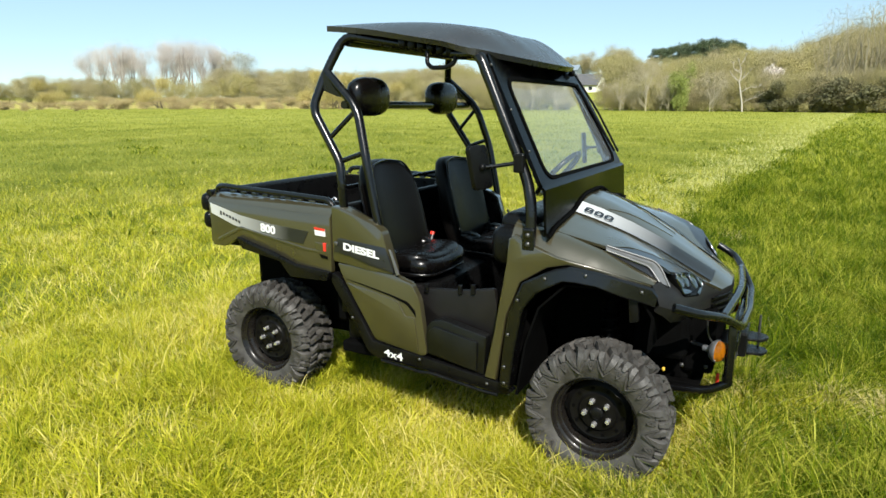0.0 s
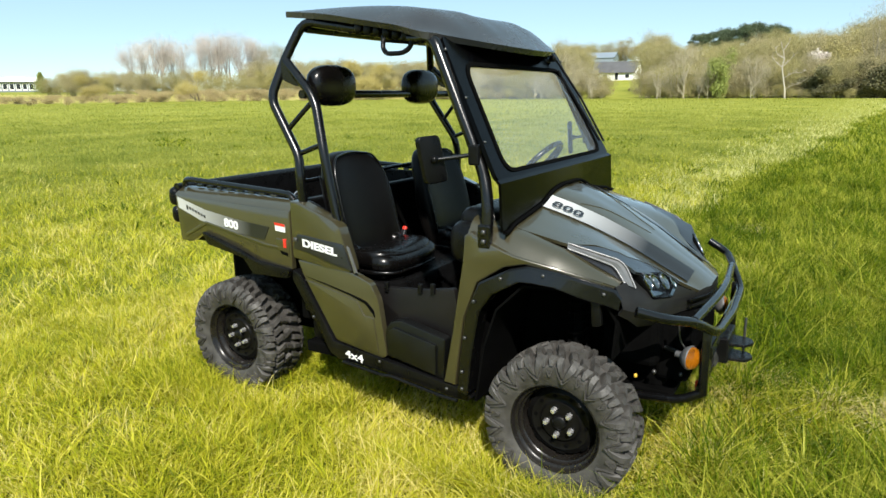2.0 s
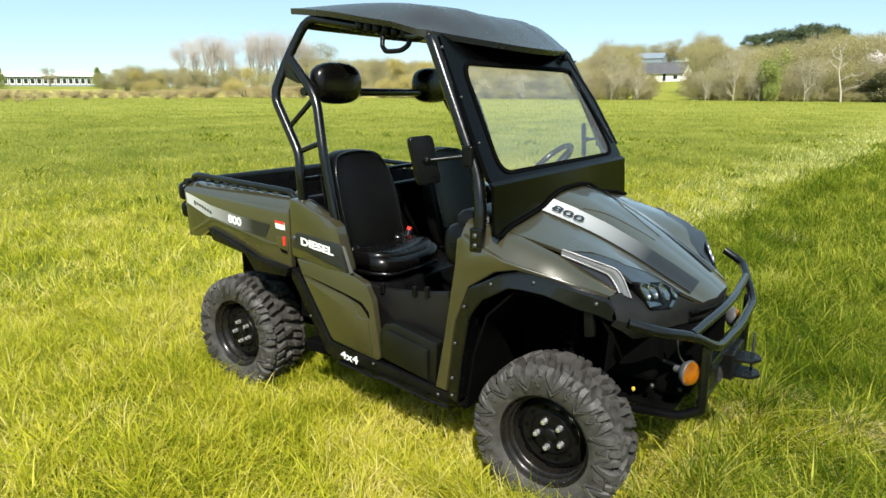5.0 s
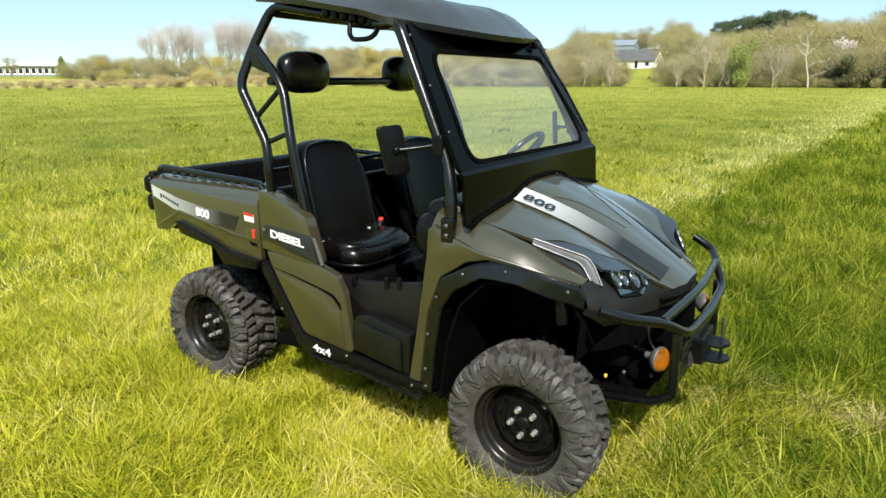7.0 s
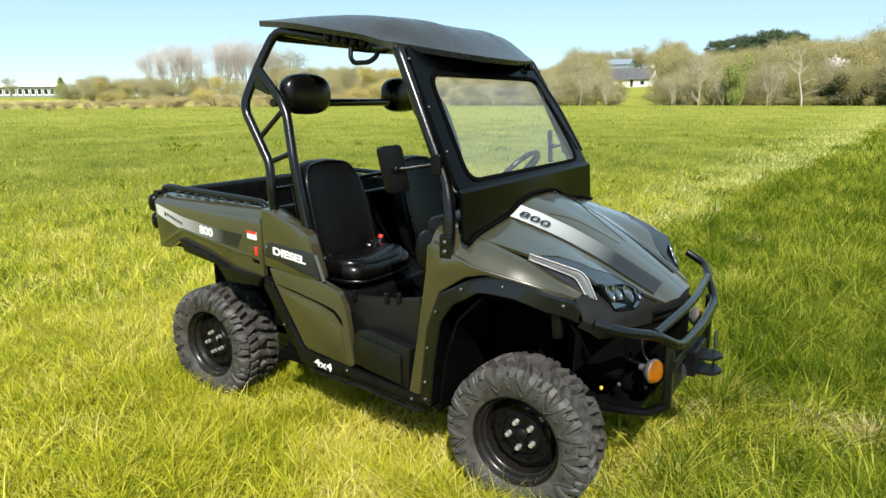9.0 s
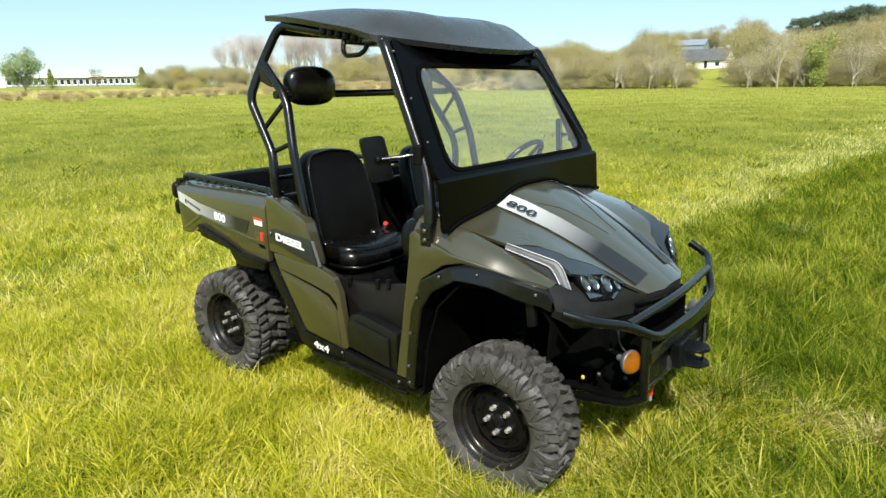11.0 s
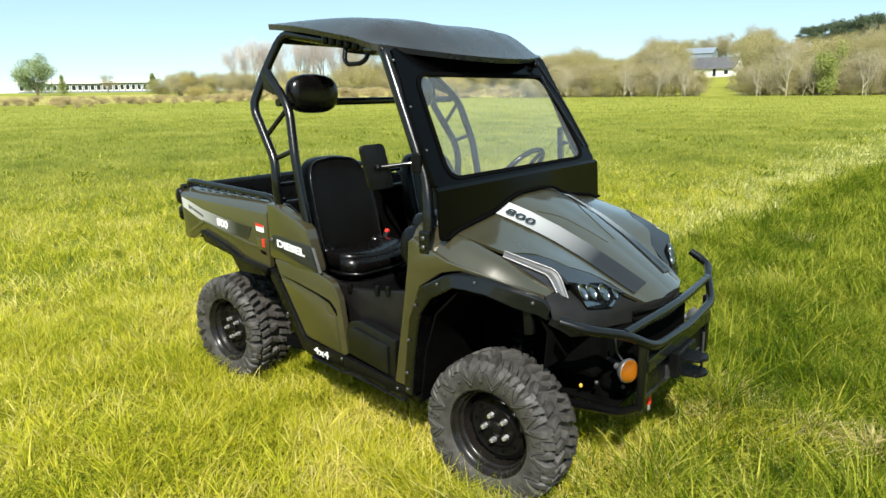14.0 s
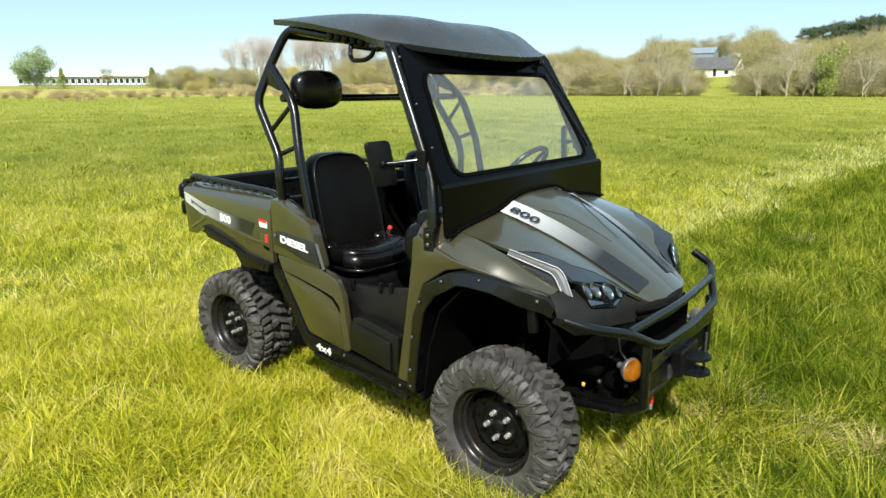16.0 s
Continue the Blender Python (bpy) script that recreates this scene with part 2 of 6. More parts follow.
def blob(c, s, bm=None, power=2.6, nu=20, nv=12, bend=None):
    """A pillow: a superellipsoid of half sizes s."""
    own = bmesh.new()
    f = lambda v: math.copysign(abs(v) ** (2 / power), v)  # noqa: E731
    rows = []
    for i in range(nv + 1):
        th = -math.pi / 2 + math.pi * i / nv
        rows.append([Vector((s[0] * f(math.cos(th)) * f(math.cos(2 * math.pi * k / nu)), s[1] * f(math.cos(th)) * f(math.sin(2 * math.pi * k / nu)), s[2] * f(math.sin(th)))) for k in range(nu)])
    if bend:
        rows = [[bend(p) for p in r] for r in rows]
    g = [[own.verts.new(p + Vector(c)) for p in r] for r in rows]
    for a, b in zip(g, g[1:]):
        for k in range(nu):
            own.faces.new((a[k], a[(k + 1) % nu], b[(k + 1) % nu], b[k]))
    bmesh.ops.remove_doubles(own, verts=own.verts[:], dist=1e-4)
    return merge(bm, own)


def lettering(text, size, m, shear=0.0, stretch=1.0, bold=0.0):
    """Raised letters of the built-in font, as a bmesh, centred on m's origin, reading along its x."""
    cu = bpy.data.curves.new("text", "FONT")
    cu.body, cu.size, cu.align_x, cu.align_y, cu.extrude, cu.offset, cu.shear = text, size, "CENTER", "CENTER", 0.0012, bold, shear
    ob = bpy.data.objects.new("text", cu)
    scene.collection.objects.link(ob)
    me = bpy.data.meshes.new_from_object(ob.evaluated_get(bpy.context.evaluated_depsgraph_get()))
    bm = bmesh.new()
    bm.from_mesh(me)
    bm.transform(m @ Matrix.Diagonal((stretch, 1, 1, 1)))
    bpy.data.objects.remove(ob)
    bpy.data.meshes.remove(me)
    bpy.data.curves.remove(cu)
    return bm

# ground
GRASS_FAR, _n, _l, _p = mat_nodes("meadow")
_tc = _n.new("ShaderNodeTexCoord")
_a, _b2 = _n.new("ShaderNodeTexNoise"), _n.new("ShaderNodeTexNoise")
_a.inputs["Scale"].default_value, _b2.inputs["Scale"].default_value = 0.25, 22.0
_a.inputs["Detail"].default_value = _b2.inputs["Detail"].default_value = 8
_l.new(_tc.outputs["Object"], _a.inputs["Vector"]), _l.new(_tc.outputs["Object"], _b2.inputs["Vector"])
_mix = _n.new("ShaderNodeMix")
_mix.data_type = "RGBA"
_mix.inputs[6].default_value, _mix.inputs[7].default_value = (0.19, 0.215, 0.032, 1), (0.32, 0.32, 0.062, 1)
_add = _n.new("ShaderNodeMath")
_add.operation = "MULTIPLY_ADD"
_add.inputs[1].default_value = 0.6
_l.new(_b2.outputs["Fac"], _add.inputs[0]), _l.new(_a.outputs["Fac"], _add.inputs[2])
_mr = _n.new("ShaderNodeMapRange")
_mr.inputs["From Min"].default_value, _mr.inputs["From Max"].default_value = 0.55, 1.05
_l.new(_add.outputs[0], _mr.inputs["Value"]), _l.new(_mr.outputs[0], _mix.inputs[0]), _l.new(_mix.outputs[2], _p.inputs["Base Color"])
_p.inputs["Roughness"].default_value = 0.95
_p.inputs["Specular IOR Level"].default_value = 0.05
# ground colour is darker close in and lightens from 8 to 45 m
_len, _near, _ground_tone = _n.new("ShaderNodeVectorMath"), _n.new("ShaderNodeMapRange"), _n.new("ShaderNodeMix")
_len.operation, _ground_tone.data_type = "LENGTH", "RGBA"
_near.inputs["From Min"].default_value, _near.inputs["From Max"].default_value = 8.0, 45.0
_ground_tone.inputs[6].default_value = (0.13, 0.15, 0.02, 1)
_l.new(_tc.outputs["Object"], _len.inputs[0]), _l.new(_len.outputs["Value"], _near.inputs["Value"]), _l.new(_near.outputs[0], _ground_tone.inputs[0])
_l.new(_mix.outputs[2], _ground_tone.inputs[7]), _l.new(_ground_tone.outputs[2], _p.inputs["Base Color"])


def swell(x, y):
    """The turf stands a little higher round the vehicle."""
    d = np.maximum(np.maximum(np.abs(x + 0.2) - 1.5, np.abs(y) - 0.9), 0.0)
    k = np.clip(1 - d / 1.6, 0, 1)
    return (0.045 - 0.020 * np.clip(x, -1.2, 1.2)) * k * k * (3 - 2 * k)


def rise(x, y):
    """The lie of the land: level meadow, low hill beyond it."""
    r = math.hypot(x, y)
    az = math.degrees(math.atan2(y, x))
    k = min(max((r - 112) / 190, 0), 1)
    k = k * k * (3 - 2 * k)
    side = min(max((122 - az) / 26, 0), 1)
    side = side * side * (3 - 2 * side)
    return k * (2.0 + 15.0 * side) + 0.02 * noise.noise(Vector((x * 0.6, y * 0.6, 0))) * min(1, r / 4) + float(swell(x, y))


rows = []
for r in [0.0, 0.6, 1.2, 1.8, 2.4, 3, 3.6, 4.2, 5, 6, 7, 8.5, 10, 12, 14, 17, 20, 24, 29, 35, 42, 50, 60, 72, 86, 98, 106, 112, 118, 125, 135, 150, 170, 195, 225, 260, 300, 400, 700, 1500, 3500]:
    rows.append([(max(r, 0.01) * math.cos(2 * math.pi * k / 180), max(r, 0.01) * math.sin(2 * math.pi * k / 180), rise(r * math.cos(2 * math.pi * k / 180), r * math.sin(2 * math.pi * k / 180))) for k in range(180)])
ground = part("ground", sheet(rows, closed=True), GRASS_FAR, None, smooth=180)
tagged(ground, "grassy meadow ground in spring sun", "ground", kind="structure")

# the utility vehicle
CAR = thing("utility_vehicle", "olive green utility vehicle with black roll cage, parked on grass", "utility vehicle", LEVEL)


def taper(x):
    """How far the front wings draw in towards the nose."""
    return 0.13 * (max(0.0, x - 0.82) / 0.37) ** 1.3


def flank(x, z):
    """How far out the flank lies."""
    return 0.752 - max(0, -x - 0.45) * 0.055 - max(0, z - 1.10) * 0.25 - max(0, 0.5 - z) * 0.12 - taper(x)


def on_side(s, lift=0.0):
    return lambda u, v, d: (u, s * (flank(u, v if u > -0.1 else min(v, 1.10)) + lift - d), v)


def side_plate(name, poly, mat, s, lift=0.0, thick=0.03, w=0.008, label="", parent=None):
    return part(name, plate(poly, on_side(s, lift), thick, w), mat, parent or CAR, label, 40)


def smooth_poly(pts, r):
    return [(p.x, p.y) for p in rounded([(u, v, 0) for u, v in pts], r, True, 3)]


# hood: sections across, by x: (half width y, z)
HOOD = [
    (0.60, [(0, 1.285), (0.1, 1.285), (0.21, 1.272), (0.34, 1.223), (0.5, 1.190), (0.64, 1.170), (0.7, 1.150), (0.745, 1.100)]),
    (0.72, [(0, 1.250), (0.095, 1.251), (0.2, 1.238), (0.33, 1.190), (0.49, 1.165), (0.635, 1.145), (0.7, 1.120), (0.745, 1.070)]),
    (0.85, [(0, 1.204), (0.09, 1.206), (0.19, 1.192), (0.31, 1.144), (0.47, 1.130), (0.63, 1.110), (0.695, 1.085), (0.745, 1.040)]),
    (1.00, [(0, 1.134), (0.08, 1.136), (0.18, 1.123), (0.285, 1.083), (0.45, 1.086), (0.615, 1.072), (0.69, 1.045), (0.745, 1.010)]),
    (1.15, [(0, 1.050), (0.07, 1.052), (0.168, 1.040), (0.262, 1.005), (0.42, 1.028), (0.59, 1.032), (0.68, 1.005), (0.74, 0.970)]),
    (1.28, [(0, 0.967), (0.06, 0.969), (0.155, 0.958), (0.245, 0.926), (0.39, 0.948), (0.56, 0.965), (0.66, 0.960), (0.725, 0.940)]),
    (1.40, [(0, 0.888), (0.05, 0.890), (0.14, 0.880), (0.215, 0.857), (0.37, 0.865), (0.54, 0.870), (0.64, 0.870), (0.7, 0.870)]),
    (1.50, [(0, 0.812), (0.04, 0.813), (0.13, 0.806), (0.2, 0.794), (0.36, 0.790), (0.52, 0.790), (0.62, 0.790), (0.68, 0.790)]),
]


def section(sec, y):
    y = abs(y)
    for (a, za), (b, zb) in zip(sec, sec[1:]):
        if y <= b:
            return za + (zb - za) * (y - a) / (b - a)
    return sec[-1][1]


def hood_z(x, y):
    for (a, sa), (b, sb) in zip(HOOD, HOOD[1:]):
        if x <= b or b == HOOD[-1][0]:
            k = (x - a) / (b - a)
            return sum(section(sa, abs(y) + d) * (1 - k) + section(sb, abs(y) + d) * k for d in (-0.03, -0.015, 0, 0.015, 0.03)) / 5 if abs(y) > 0.03 else section(sa, y) * (1 - k) + section(sb, y) * k


def hood_patch(left, right, nu, nv, lift=0.0, thick=0.012, bm=None):
    """A skin on the hood's form between two lines of (x, y)."""
    def along(line, k):
        k *= len(line) - 1
        i = min(int(k), len(line) - 2)
        f = k - i
        return [line[i][n] * (1 - f) + line[i + 1][n] * f for n in (0, 1)]
    rows = []
    for i in range(nu + 1):
        a, b = along(left, i / nu), along(right, i / nu)
        row = []
        for j in range(nv + 1):
            x, y = (a[n] + (b[n] - a[n]) * j / nv for n in (0, 1))
            row.append((x, y, hood_z(x, y) + lift))
        rows.append(row)
    return sheet(rows, thick, bm=bm)


EDGE = [(0.62, 0.64), (0.80, 0.632), (0.99, 0.605), (1.06, 0.505), (1.10, 0.485), (1.18, 0.445), (1.235, 0.335), (1.30, 0.275), (1.36, 0.262), (1.432, 0.21), (1.462, 0.10)]
hood = part("hood", hood_patch([(x, -y) for x, y in EDGE], EDGE, 60, 48, thick=0.014), GREEN, CAR, "olive painted bonnet with raised centre", 40)
part("hood_stripe", hood_patch([(0.70, -0.36), (0.83, -0.335), (1.0, -0.305), (1.2, -0.262), (1.385, -0.222)], [(0.70, -0.245), (0.83, -0.225), (1.0, -0.195), (1.2, -0.152), (1.39, -0.105)], 34, 8, 0.007, 0.0), STRIPE, hood, "silver strip fading to black")
part("hood_stripe", hood_patch([(0.70, 0.36), (0.83, 0.335), (1.0, 0.305), (1.2, 0.262), (1.385, 0.222)], [(0.70, 0.245), (0.83, 0.225), (1.0, 0.195), (1.2, 0.152), (1.39, 0.105)], 34, 8, 0.007, 0.0), STRIPE, hood, "silver strip fading to black")
for s in (-1, 1):
    x0, y0, e = 0.850, s * 0.292, 0.02
    ex = Vector((2 * e, 0, hood_z(x0 + e, y0) - hood_z(x0 - e, y0)))
    ey = Vector((0, 2 * e, hood_z(x0, y0 + e) - hood_z(x0, y0 - e)))
    fx = (-s * (ex + ey * (-s * 0.17))).normalized()
    nrm = ex.cross(ey).normalized()
    fy = nrm.cross(fx)
    m = Matrix.Translation(Vector((x0, y0, hood_z(x0, y0))) + nrm * 0.018) @ Matrix((fx, fy, nrm)).transposed().to_4x4()
    for k, ch in enumerate("800"):
        part("hood_figure", lettering(ch, 0.060, m @ Matrix.Translation(((k - 1) * 0.0505, 0, 0)), 0.08, 1.62, 0.0010), INK, hood, "black slanted figure " + ch)
    part("hood_rib", hood_patch([(0.88, s * 0.188), (0.96, s * 0.117), (1.09, s * 0.066), (1.168, s * 0.046)], [(0.89, s * 0.178), (0.965, s * 0.108), (1.09, s * 0.055), (1.172, s * 0.036)], 16, 2, 0.003, 0.004), GREEN, hood, "", 40)
    # fender top, outside the lamp trim
    inner = [(0.58, 0.643, hood_z(0.58, 0.643)), (0.80, 0.635, hood_z(0.80, 0.635)), (0.99, 0.622, 1.054), (1.10, 0.592, 0.990), (1.198, 0.566, 0.940)]
    outer = [(0.58, 0.735, 1.10), (0.80, 0.742, 1.040), (0.95, 0.722, 1.006), (1.08, 0.676, 0.966), (1.192, 0.628, 0.930)]
    lines = []
    for f in [k / 8 for k in range(9)]:
        lines.append([])
        for k in range(17):
            i, g = min(k // 4, 3), k / 4 - min(k // 4, 3)
            a, b = Vector(inner[i]).lerp(Vector(inner[i + 1]), g), Vector(outer[i]).lerp(Vector(outer[i + 1]), g)
            p = a.lerp(b, f) + Vector((0, 0, 0.020 * math.sin(math.pi * f) * (1 - (k / 16) ** 3)))
            lines[-1].append((p.x, s * p.y, p.z))
    fender = part("front_fender", sheet(lines, 0.010), GREEN, CAR, "olive painted front wing", 50)
    poly = [(0.60, 1.12), (0.575, 1.10), (0.565, 0.99), (0.51, 0.66), (0.455, 0.41), (0.515, 0.405), (0.57, 0.74), (0.635, 0.905), (0.76, 0.985), (0.85, 1.005),
            (0.97, 0.978), (1.08, 0.948), (1.192, 0.914), (1.195, 0.930), (1.08, 0.966), (0.95, 1.006), (0.80, 1.040), (0.70, 1.075)]
    part("fender_side", plate(poly, on_side(s, 0.004), 0.034, 0.017, 4), GREEN, fender, "", 40)
    # dark lamp surround between hood and trim
    part("lamp_surround", hood_patch([(0.985, s * 0.606), (1.08, s * 0.573), (1.18, s * 0.538), (1.222, s * 0.545), (1.245, s * 0.553)],
                                     [(0.992, s * 0.600), (1.085, s * 0.492), (1.18, s * 0.443), (1.245, s * 0.323), (1.358, s * 0.262)], 24, 10, -0.002, 0.012), INK, CAR, "black panel round the headlamp", 40)
    # metal trim along the lamp panel: a dark band between two bright edges, a dark wedge below it
    top = [Vector((x, s * y, z)) for x, y, z in ((0.980, 0.606, 1.078), (1.080, 0.574, 1.046), (1.178, 0.540, 1.014), (1.206, 0.541, 0.985), (1.248, 0.556, 0.912))]
    low = [Vector((x, s * y, z)) for x, y, z in ((0.984, 0.624, 1.060), (1.075, 0.594, 1.026), (1.152, 0.560, 0.994), (1.172, 0.560, 0.975), (1.206, 0.570, 0.930))]
    trim = part("lamp_trim", sheet([top, [a.lerp(b, 0.5) + Vector((0.004, s * 0.006, 0.002)) for a, b in zip(top, low)], low], 0.006), CHROME, CAR, "grey metal trim strip with bright edges", 40)
    for line in (top, low):
        part("trim_edge", tube([p + Vector((0, s * 0.003, 0.003)) for p in line], 0.0042, 0.02, 8), CHROME, trim, "bright edge", 60)
    part("trim_end", tube([top[0], low[0]], 0.0042, 0, 8), CHROME, trim, smooth=60)
    wedge = bmesh.new()
    rim_, foot_ = [p + Vector((0, s * -0.004, -0.004)) for p in low], [Vector((x, s * y, z)) for x, y, z in ((0.99, 0.626, 1.054), (1.06, 0.608, 1.019), (1.12, 0.594, 0.986), (1.16, 0.584, 0.966), (1.203, 0.572, 0.934))]
    part("trim_wedge", sheet([rim_, foot_], 0.006, bm=wedge), INK, trim, "black wedge below the trim", 40)
    # black flare over the front wheel
    out = [(0.545, 0.405), (0.565, 0.60), (0.585, 0.75), (0.65, 0.91), (0.79, 0.985), (0.865, 1.004), (0.975, 0.985), (1.08, 0.955), (1.192, 0.920), (1.215, 0.885)]
    inn = [(0.60, 0.395), (0.625, 0.60), (0.66, 0.79), (0.72, 0.872), (0.84, 0.940), (0.90, 0.938), (0.975, 0.922), (1.08, 0.880), (1.175, 0.848), (1.205, 0.835)]
    rows = []
    for (ox, oz), (ix, iz) in zip(out, inn):
        g = taper(ox)
        rows.append([(ox, s * (0.735 - g), oz), (ox, s * (0.772 - g), oz), (ox + (ix - ox) * 0.12, s * (0.782 - g), oz + (iz - oz) * 0.12), (ox + (ix - ox) * 0.9, s * (0.790 - g), oz + (iz - oz) * 0.9), (ix, s * (0.784 - g), iz), (ix, s * (0.70 - g), iz)])
    flare = part("wheel_flare", sheet(rows), TUBE, CAR, "black plastic wheel arch", 35)
    for x, z in ((0.575, 0.50), (0.59, 0.66), (0.635, 0.83), (0.76, 0.945), (0.933, 0.972), (1.154, 0.905), (0.575, 0.42)):
        part("bolt", blob((x, s * (0.788 - taper(x)), z), (0.008, 0.006, 0.008), nu=8, nv=5), DULL, flare, smooth=80)
    part("flare_tab", plate(smooth_poly([(1.095, 0.868), (1.135, 0.864), (1.145, 0.765), (1.105, 0.755)], 0.008), lambda u, v, d: (u, s * (0.655 - d), v), 0.02, 0.004), BLACK, flare, "", 40)
    # wheel housing, its inner shade put into a dead black colour
    rows = [[(x, s * (0.755 - taper(x)), z), (x, s * 0.36, z)] for x, z in ((0.62, 0.36), (0.66, 0.62), (0.72, 0.80), (0.84, 0.92), (0.98, 0.915), (1.16, 0.855), (1.20, 0.78), (1.19, 0.62))]
    part("wheel_housing", sheet(rows, 0.01), DEEP, CAR, "black inner wheel housing", 40)
    # wing mirror
    c = Vector((0.454, s * 0.806, 1.418))
    fx, fy = Vector((0.36, -s * 0.93, 0.05)).normalized(), Vector((0.12, -s * 0.16, -0.98)).normalized()
    nn = Vector((0.93, s * 0.36, 0.10)).normalized()
    poly = smooth_poly([(-0.056, -0.100), (0.056, -0.100), (0.056, 0.098), (-0.056, 0.100)], 0.024)
    mir = part("mirror", plate(poly, lambda u, v, d: c + fx * u + fy * v + nn * (0.012 - d), 0.024, 0.006, 3), BLACK, CAR, "black rectangular wing mirror on an arm", 40)
    part("mirror_glass", plate([(u * 0.9, v * 0.93) for u, v in poly], lambda u, v, d: c + fx * u + fy * v - nn * (0.0155 - d), 0.003, 0.0), LAMP, mir, "mirror pane")
    part("mirror_arm", tube([c + nn * 0.01, c + Vector((0.05, s * -0.03, 0.005)), (0.585, s * 0.705, 1.435)], 0.009, 0.02, 8), TUBE, mir, smooth=60)
    part("mirror_ball", blob(c + nn * 0.016, (0.016, 0.016, 0.016), nu=10, nv=6), BLACK, mir, smooth=80)
    part("mirror_clamp", box((0.60, s * 0.70, 1.435), (0.05, 0.045, 0.085), 0.008), BLACK, mir)
    # side panels between the wheels
    side_plate("rear_quarter", smooth_poly([(-0.415, 1.185), (-0.34, 1.178), (-0.15, 1.105), (-0.105, 1.075), (-0.045, 0.885), (-0.045, 0.858), (-0.20, 0.865), (-0.415, 0.895)], 0.012), GREEN, s, 0.004, 0.06, 0.010, "olive panel behind the seat")
    # black sheet added to hide the sunlit inner face of the panel
    part("inner_black_sheet", plate(smooth_poly([(-0.415, 1.178), (-0.34, 1.172), (-0.155, 1.10), (-0.11, 1.07), (-0.05, 0.88), (-0.05, 0.60), (-0.415, 0.60)], 0.012), lambda u, v, d: (u, s * (flank(u, v) - 0.058 - d), v), 0.012, 0.003), BLACK, CAR, "black sheet added inside the side panel", 40)
    badge = side_plate("badge_panel", smooth_poly([(-0.405, 0.945), (-0.375, 1.02), (-0.085, 0.995), (-0.035, 0.868), (-0.19, 0.898), (-0.30, 0.930)], 0.01), INK, s, 0.009, 0.008, 0.002, "black badge panel")
    side_plate("badge_edge", [(-0.062, 0.99), (-0.05, 0.985), (-0.005, 0.868), (-0.02, 0.862)], CHROME, s, 0.012, 0.01, 0.002, parent=badge)
    d = 1 if s < 0 else -1
    mm = Matrix.Translation((-0.232, s * (flank(-0.2, 0.96) + 0.011), 0.9655)) @ Matrix(((d, 0, 0), (0, 0, s), (-0.13 * d, 1, 0))).to_4x4()
    part("lettering", lettering("DIESEL", 0.051, mm, 0.0, 1.45, 0.0020), WHITE, badge, "white capitals reading DIESEL")
    part("panel_screw", blob((-0.388, s * (flank(-0.39, 0.985) + 0.010), 0.990), (0.013, 0.005, 0.013), nu=12, nv=6), DULL, badge, "round dark screw head", 80)
    lower = side_plate("lower_panel", smooth_poly([(-0.395, 0.888), (-0.05, 0.862), (0.06, 0.825), (0.105, 0.745), (0.142, 0.47), (0.115, 0.452), (-0.165, 0.498), (-0.36, 0.808)], 0.02), GREEN, s, -0.002, 0.035, 0.012, "olive lower body panel")
    # dark strip laid on the panel, the shade of its crease as colour
    side_plate("crease_shade", smooth_poly([(-0.345, 0.806), (-0.22, 0.786), (-0.05, 0.752), (0.035, 0.73), (0.078, 0.69), (0.084, 0.655), (0.07, 0.675), (0.03, 0.716), (-0.055, 0.745), (-0.22, 0.781)], 0.005), DEEP, s, 0.0005, 0.01, 0.0, parent=lower)
    side_plate("lower_inset", smooth_poly([(-0.335, 0.788), (-0.23, 0.770), (-0.07, 0.738), (-0.02, 0.725), (0.02, 0.655), (0.075, 0.655), (0.098, 0.475), (-0.155, 0.512)], 0.012), GREEN, s, 0.004, 0.012, 0.006, parent=lower)
    sill = side_plate("sill", smooth_poly([(-0.425, 0.83), (-0.375, 0.81), (-0.18, 0.492), (0.10, 0.455), (0.46, 0.405), (0.555, 0.395), (0.60, 0.36), (0.57, 0.335), (0.45, 0.345), (0.12, 0.383), (-0.16, 0.395), (-0.21, 0.42), (-0.43, 0.78)], 0.008), BLACK, s, 0.004, 0.05, 0.012, "black plastic sill")
    mm = Matrix.Translation((-0.055, s * (flank(-0.05, 0.43) + 0.006), 0.432)) @ Matrix(((d, 0, 0), (0, 0, s), (-0.12 * d, 1, 0))).to_4x4()
    part("lettering", lettering("4x4", 0.058, mm, 0.0, 1.3, 0.001), WHITE, sill, "white characters reading 4x4")
    part("sill_step", tube([(-0.13, s * 0.748, 0.390), (0.12, s * 0.752, 0.37), (0.16, s * 0.752, 0.378), (0.45, s * 0.755, 0.342), (0.53, s * 0.752, 0.338)], 0.009, 0.02, 8), BLACK, sill, smooth=60)
    for x, z in ((0.47, 0.378), (0.10, 0.437), (-0.30, 0.60)):
        part("bolt", blob((x, s * (flank(x, z) + 0.006), z), (0.008, 0.006, 0.008), nu=8, nv=5), DULL, sill, smooth=80)
    hatch = side_plate("storage_hatch", smooth_poly([(0.135, 0.605), (0.165, 0.648), (0.225, 0.662), (0.465, 0.612), (0.445, 0.408), (0.125, 0.47)], 0.012), HATCH, s, -0.012, 0.05, 0.014, "black storage box lid below the seat")
    side_plate("hatch_panel", smooth_poly([(0.155, 0.60), (0.19, 0.625), (0.42, 0.580), (0.412, 0.428), (0.15, 0.482)], 0.008), HATCH, s, 0.0, 0.02, 0.009, parent=hatch)
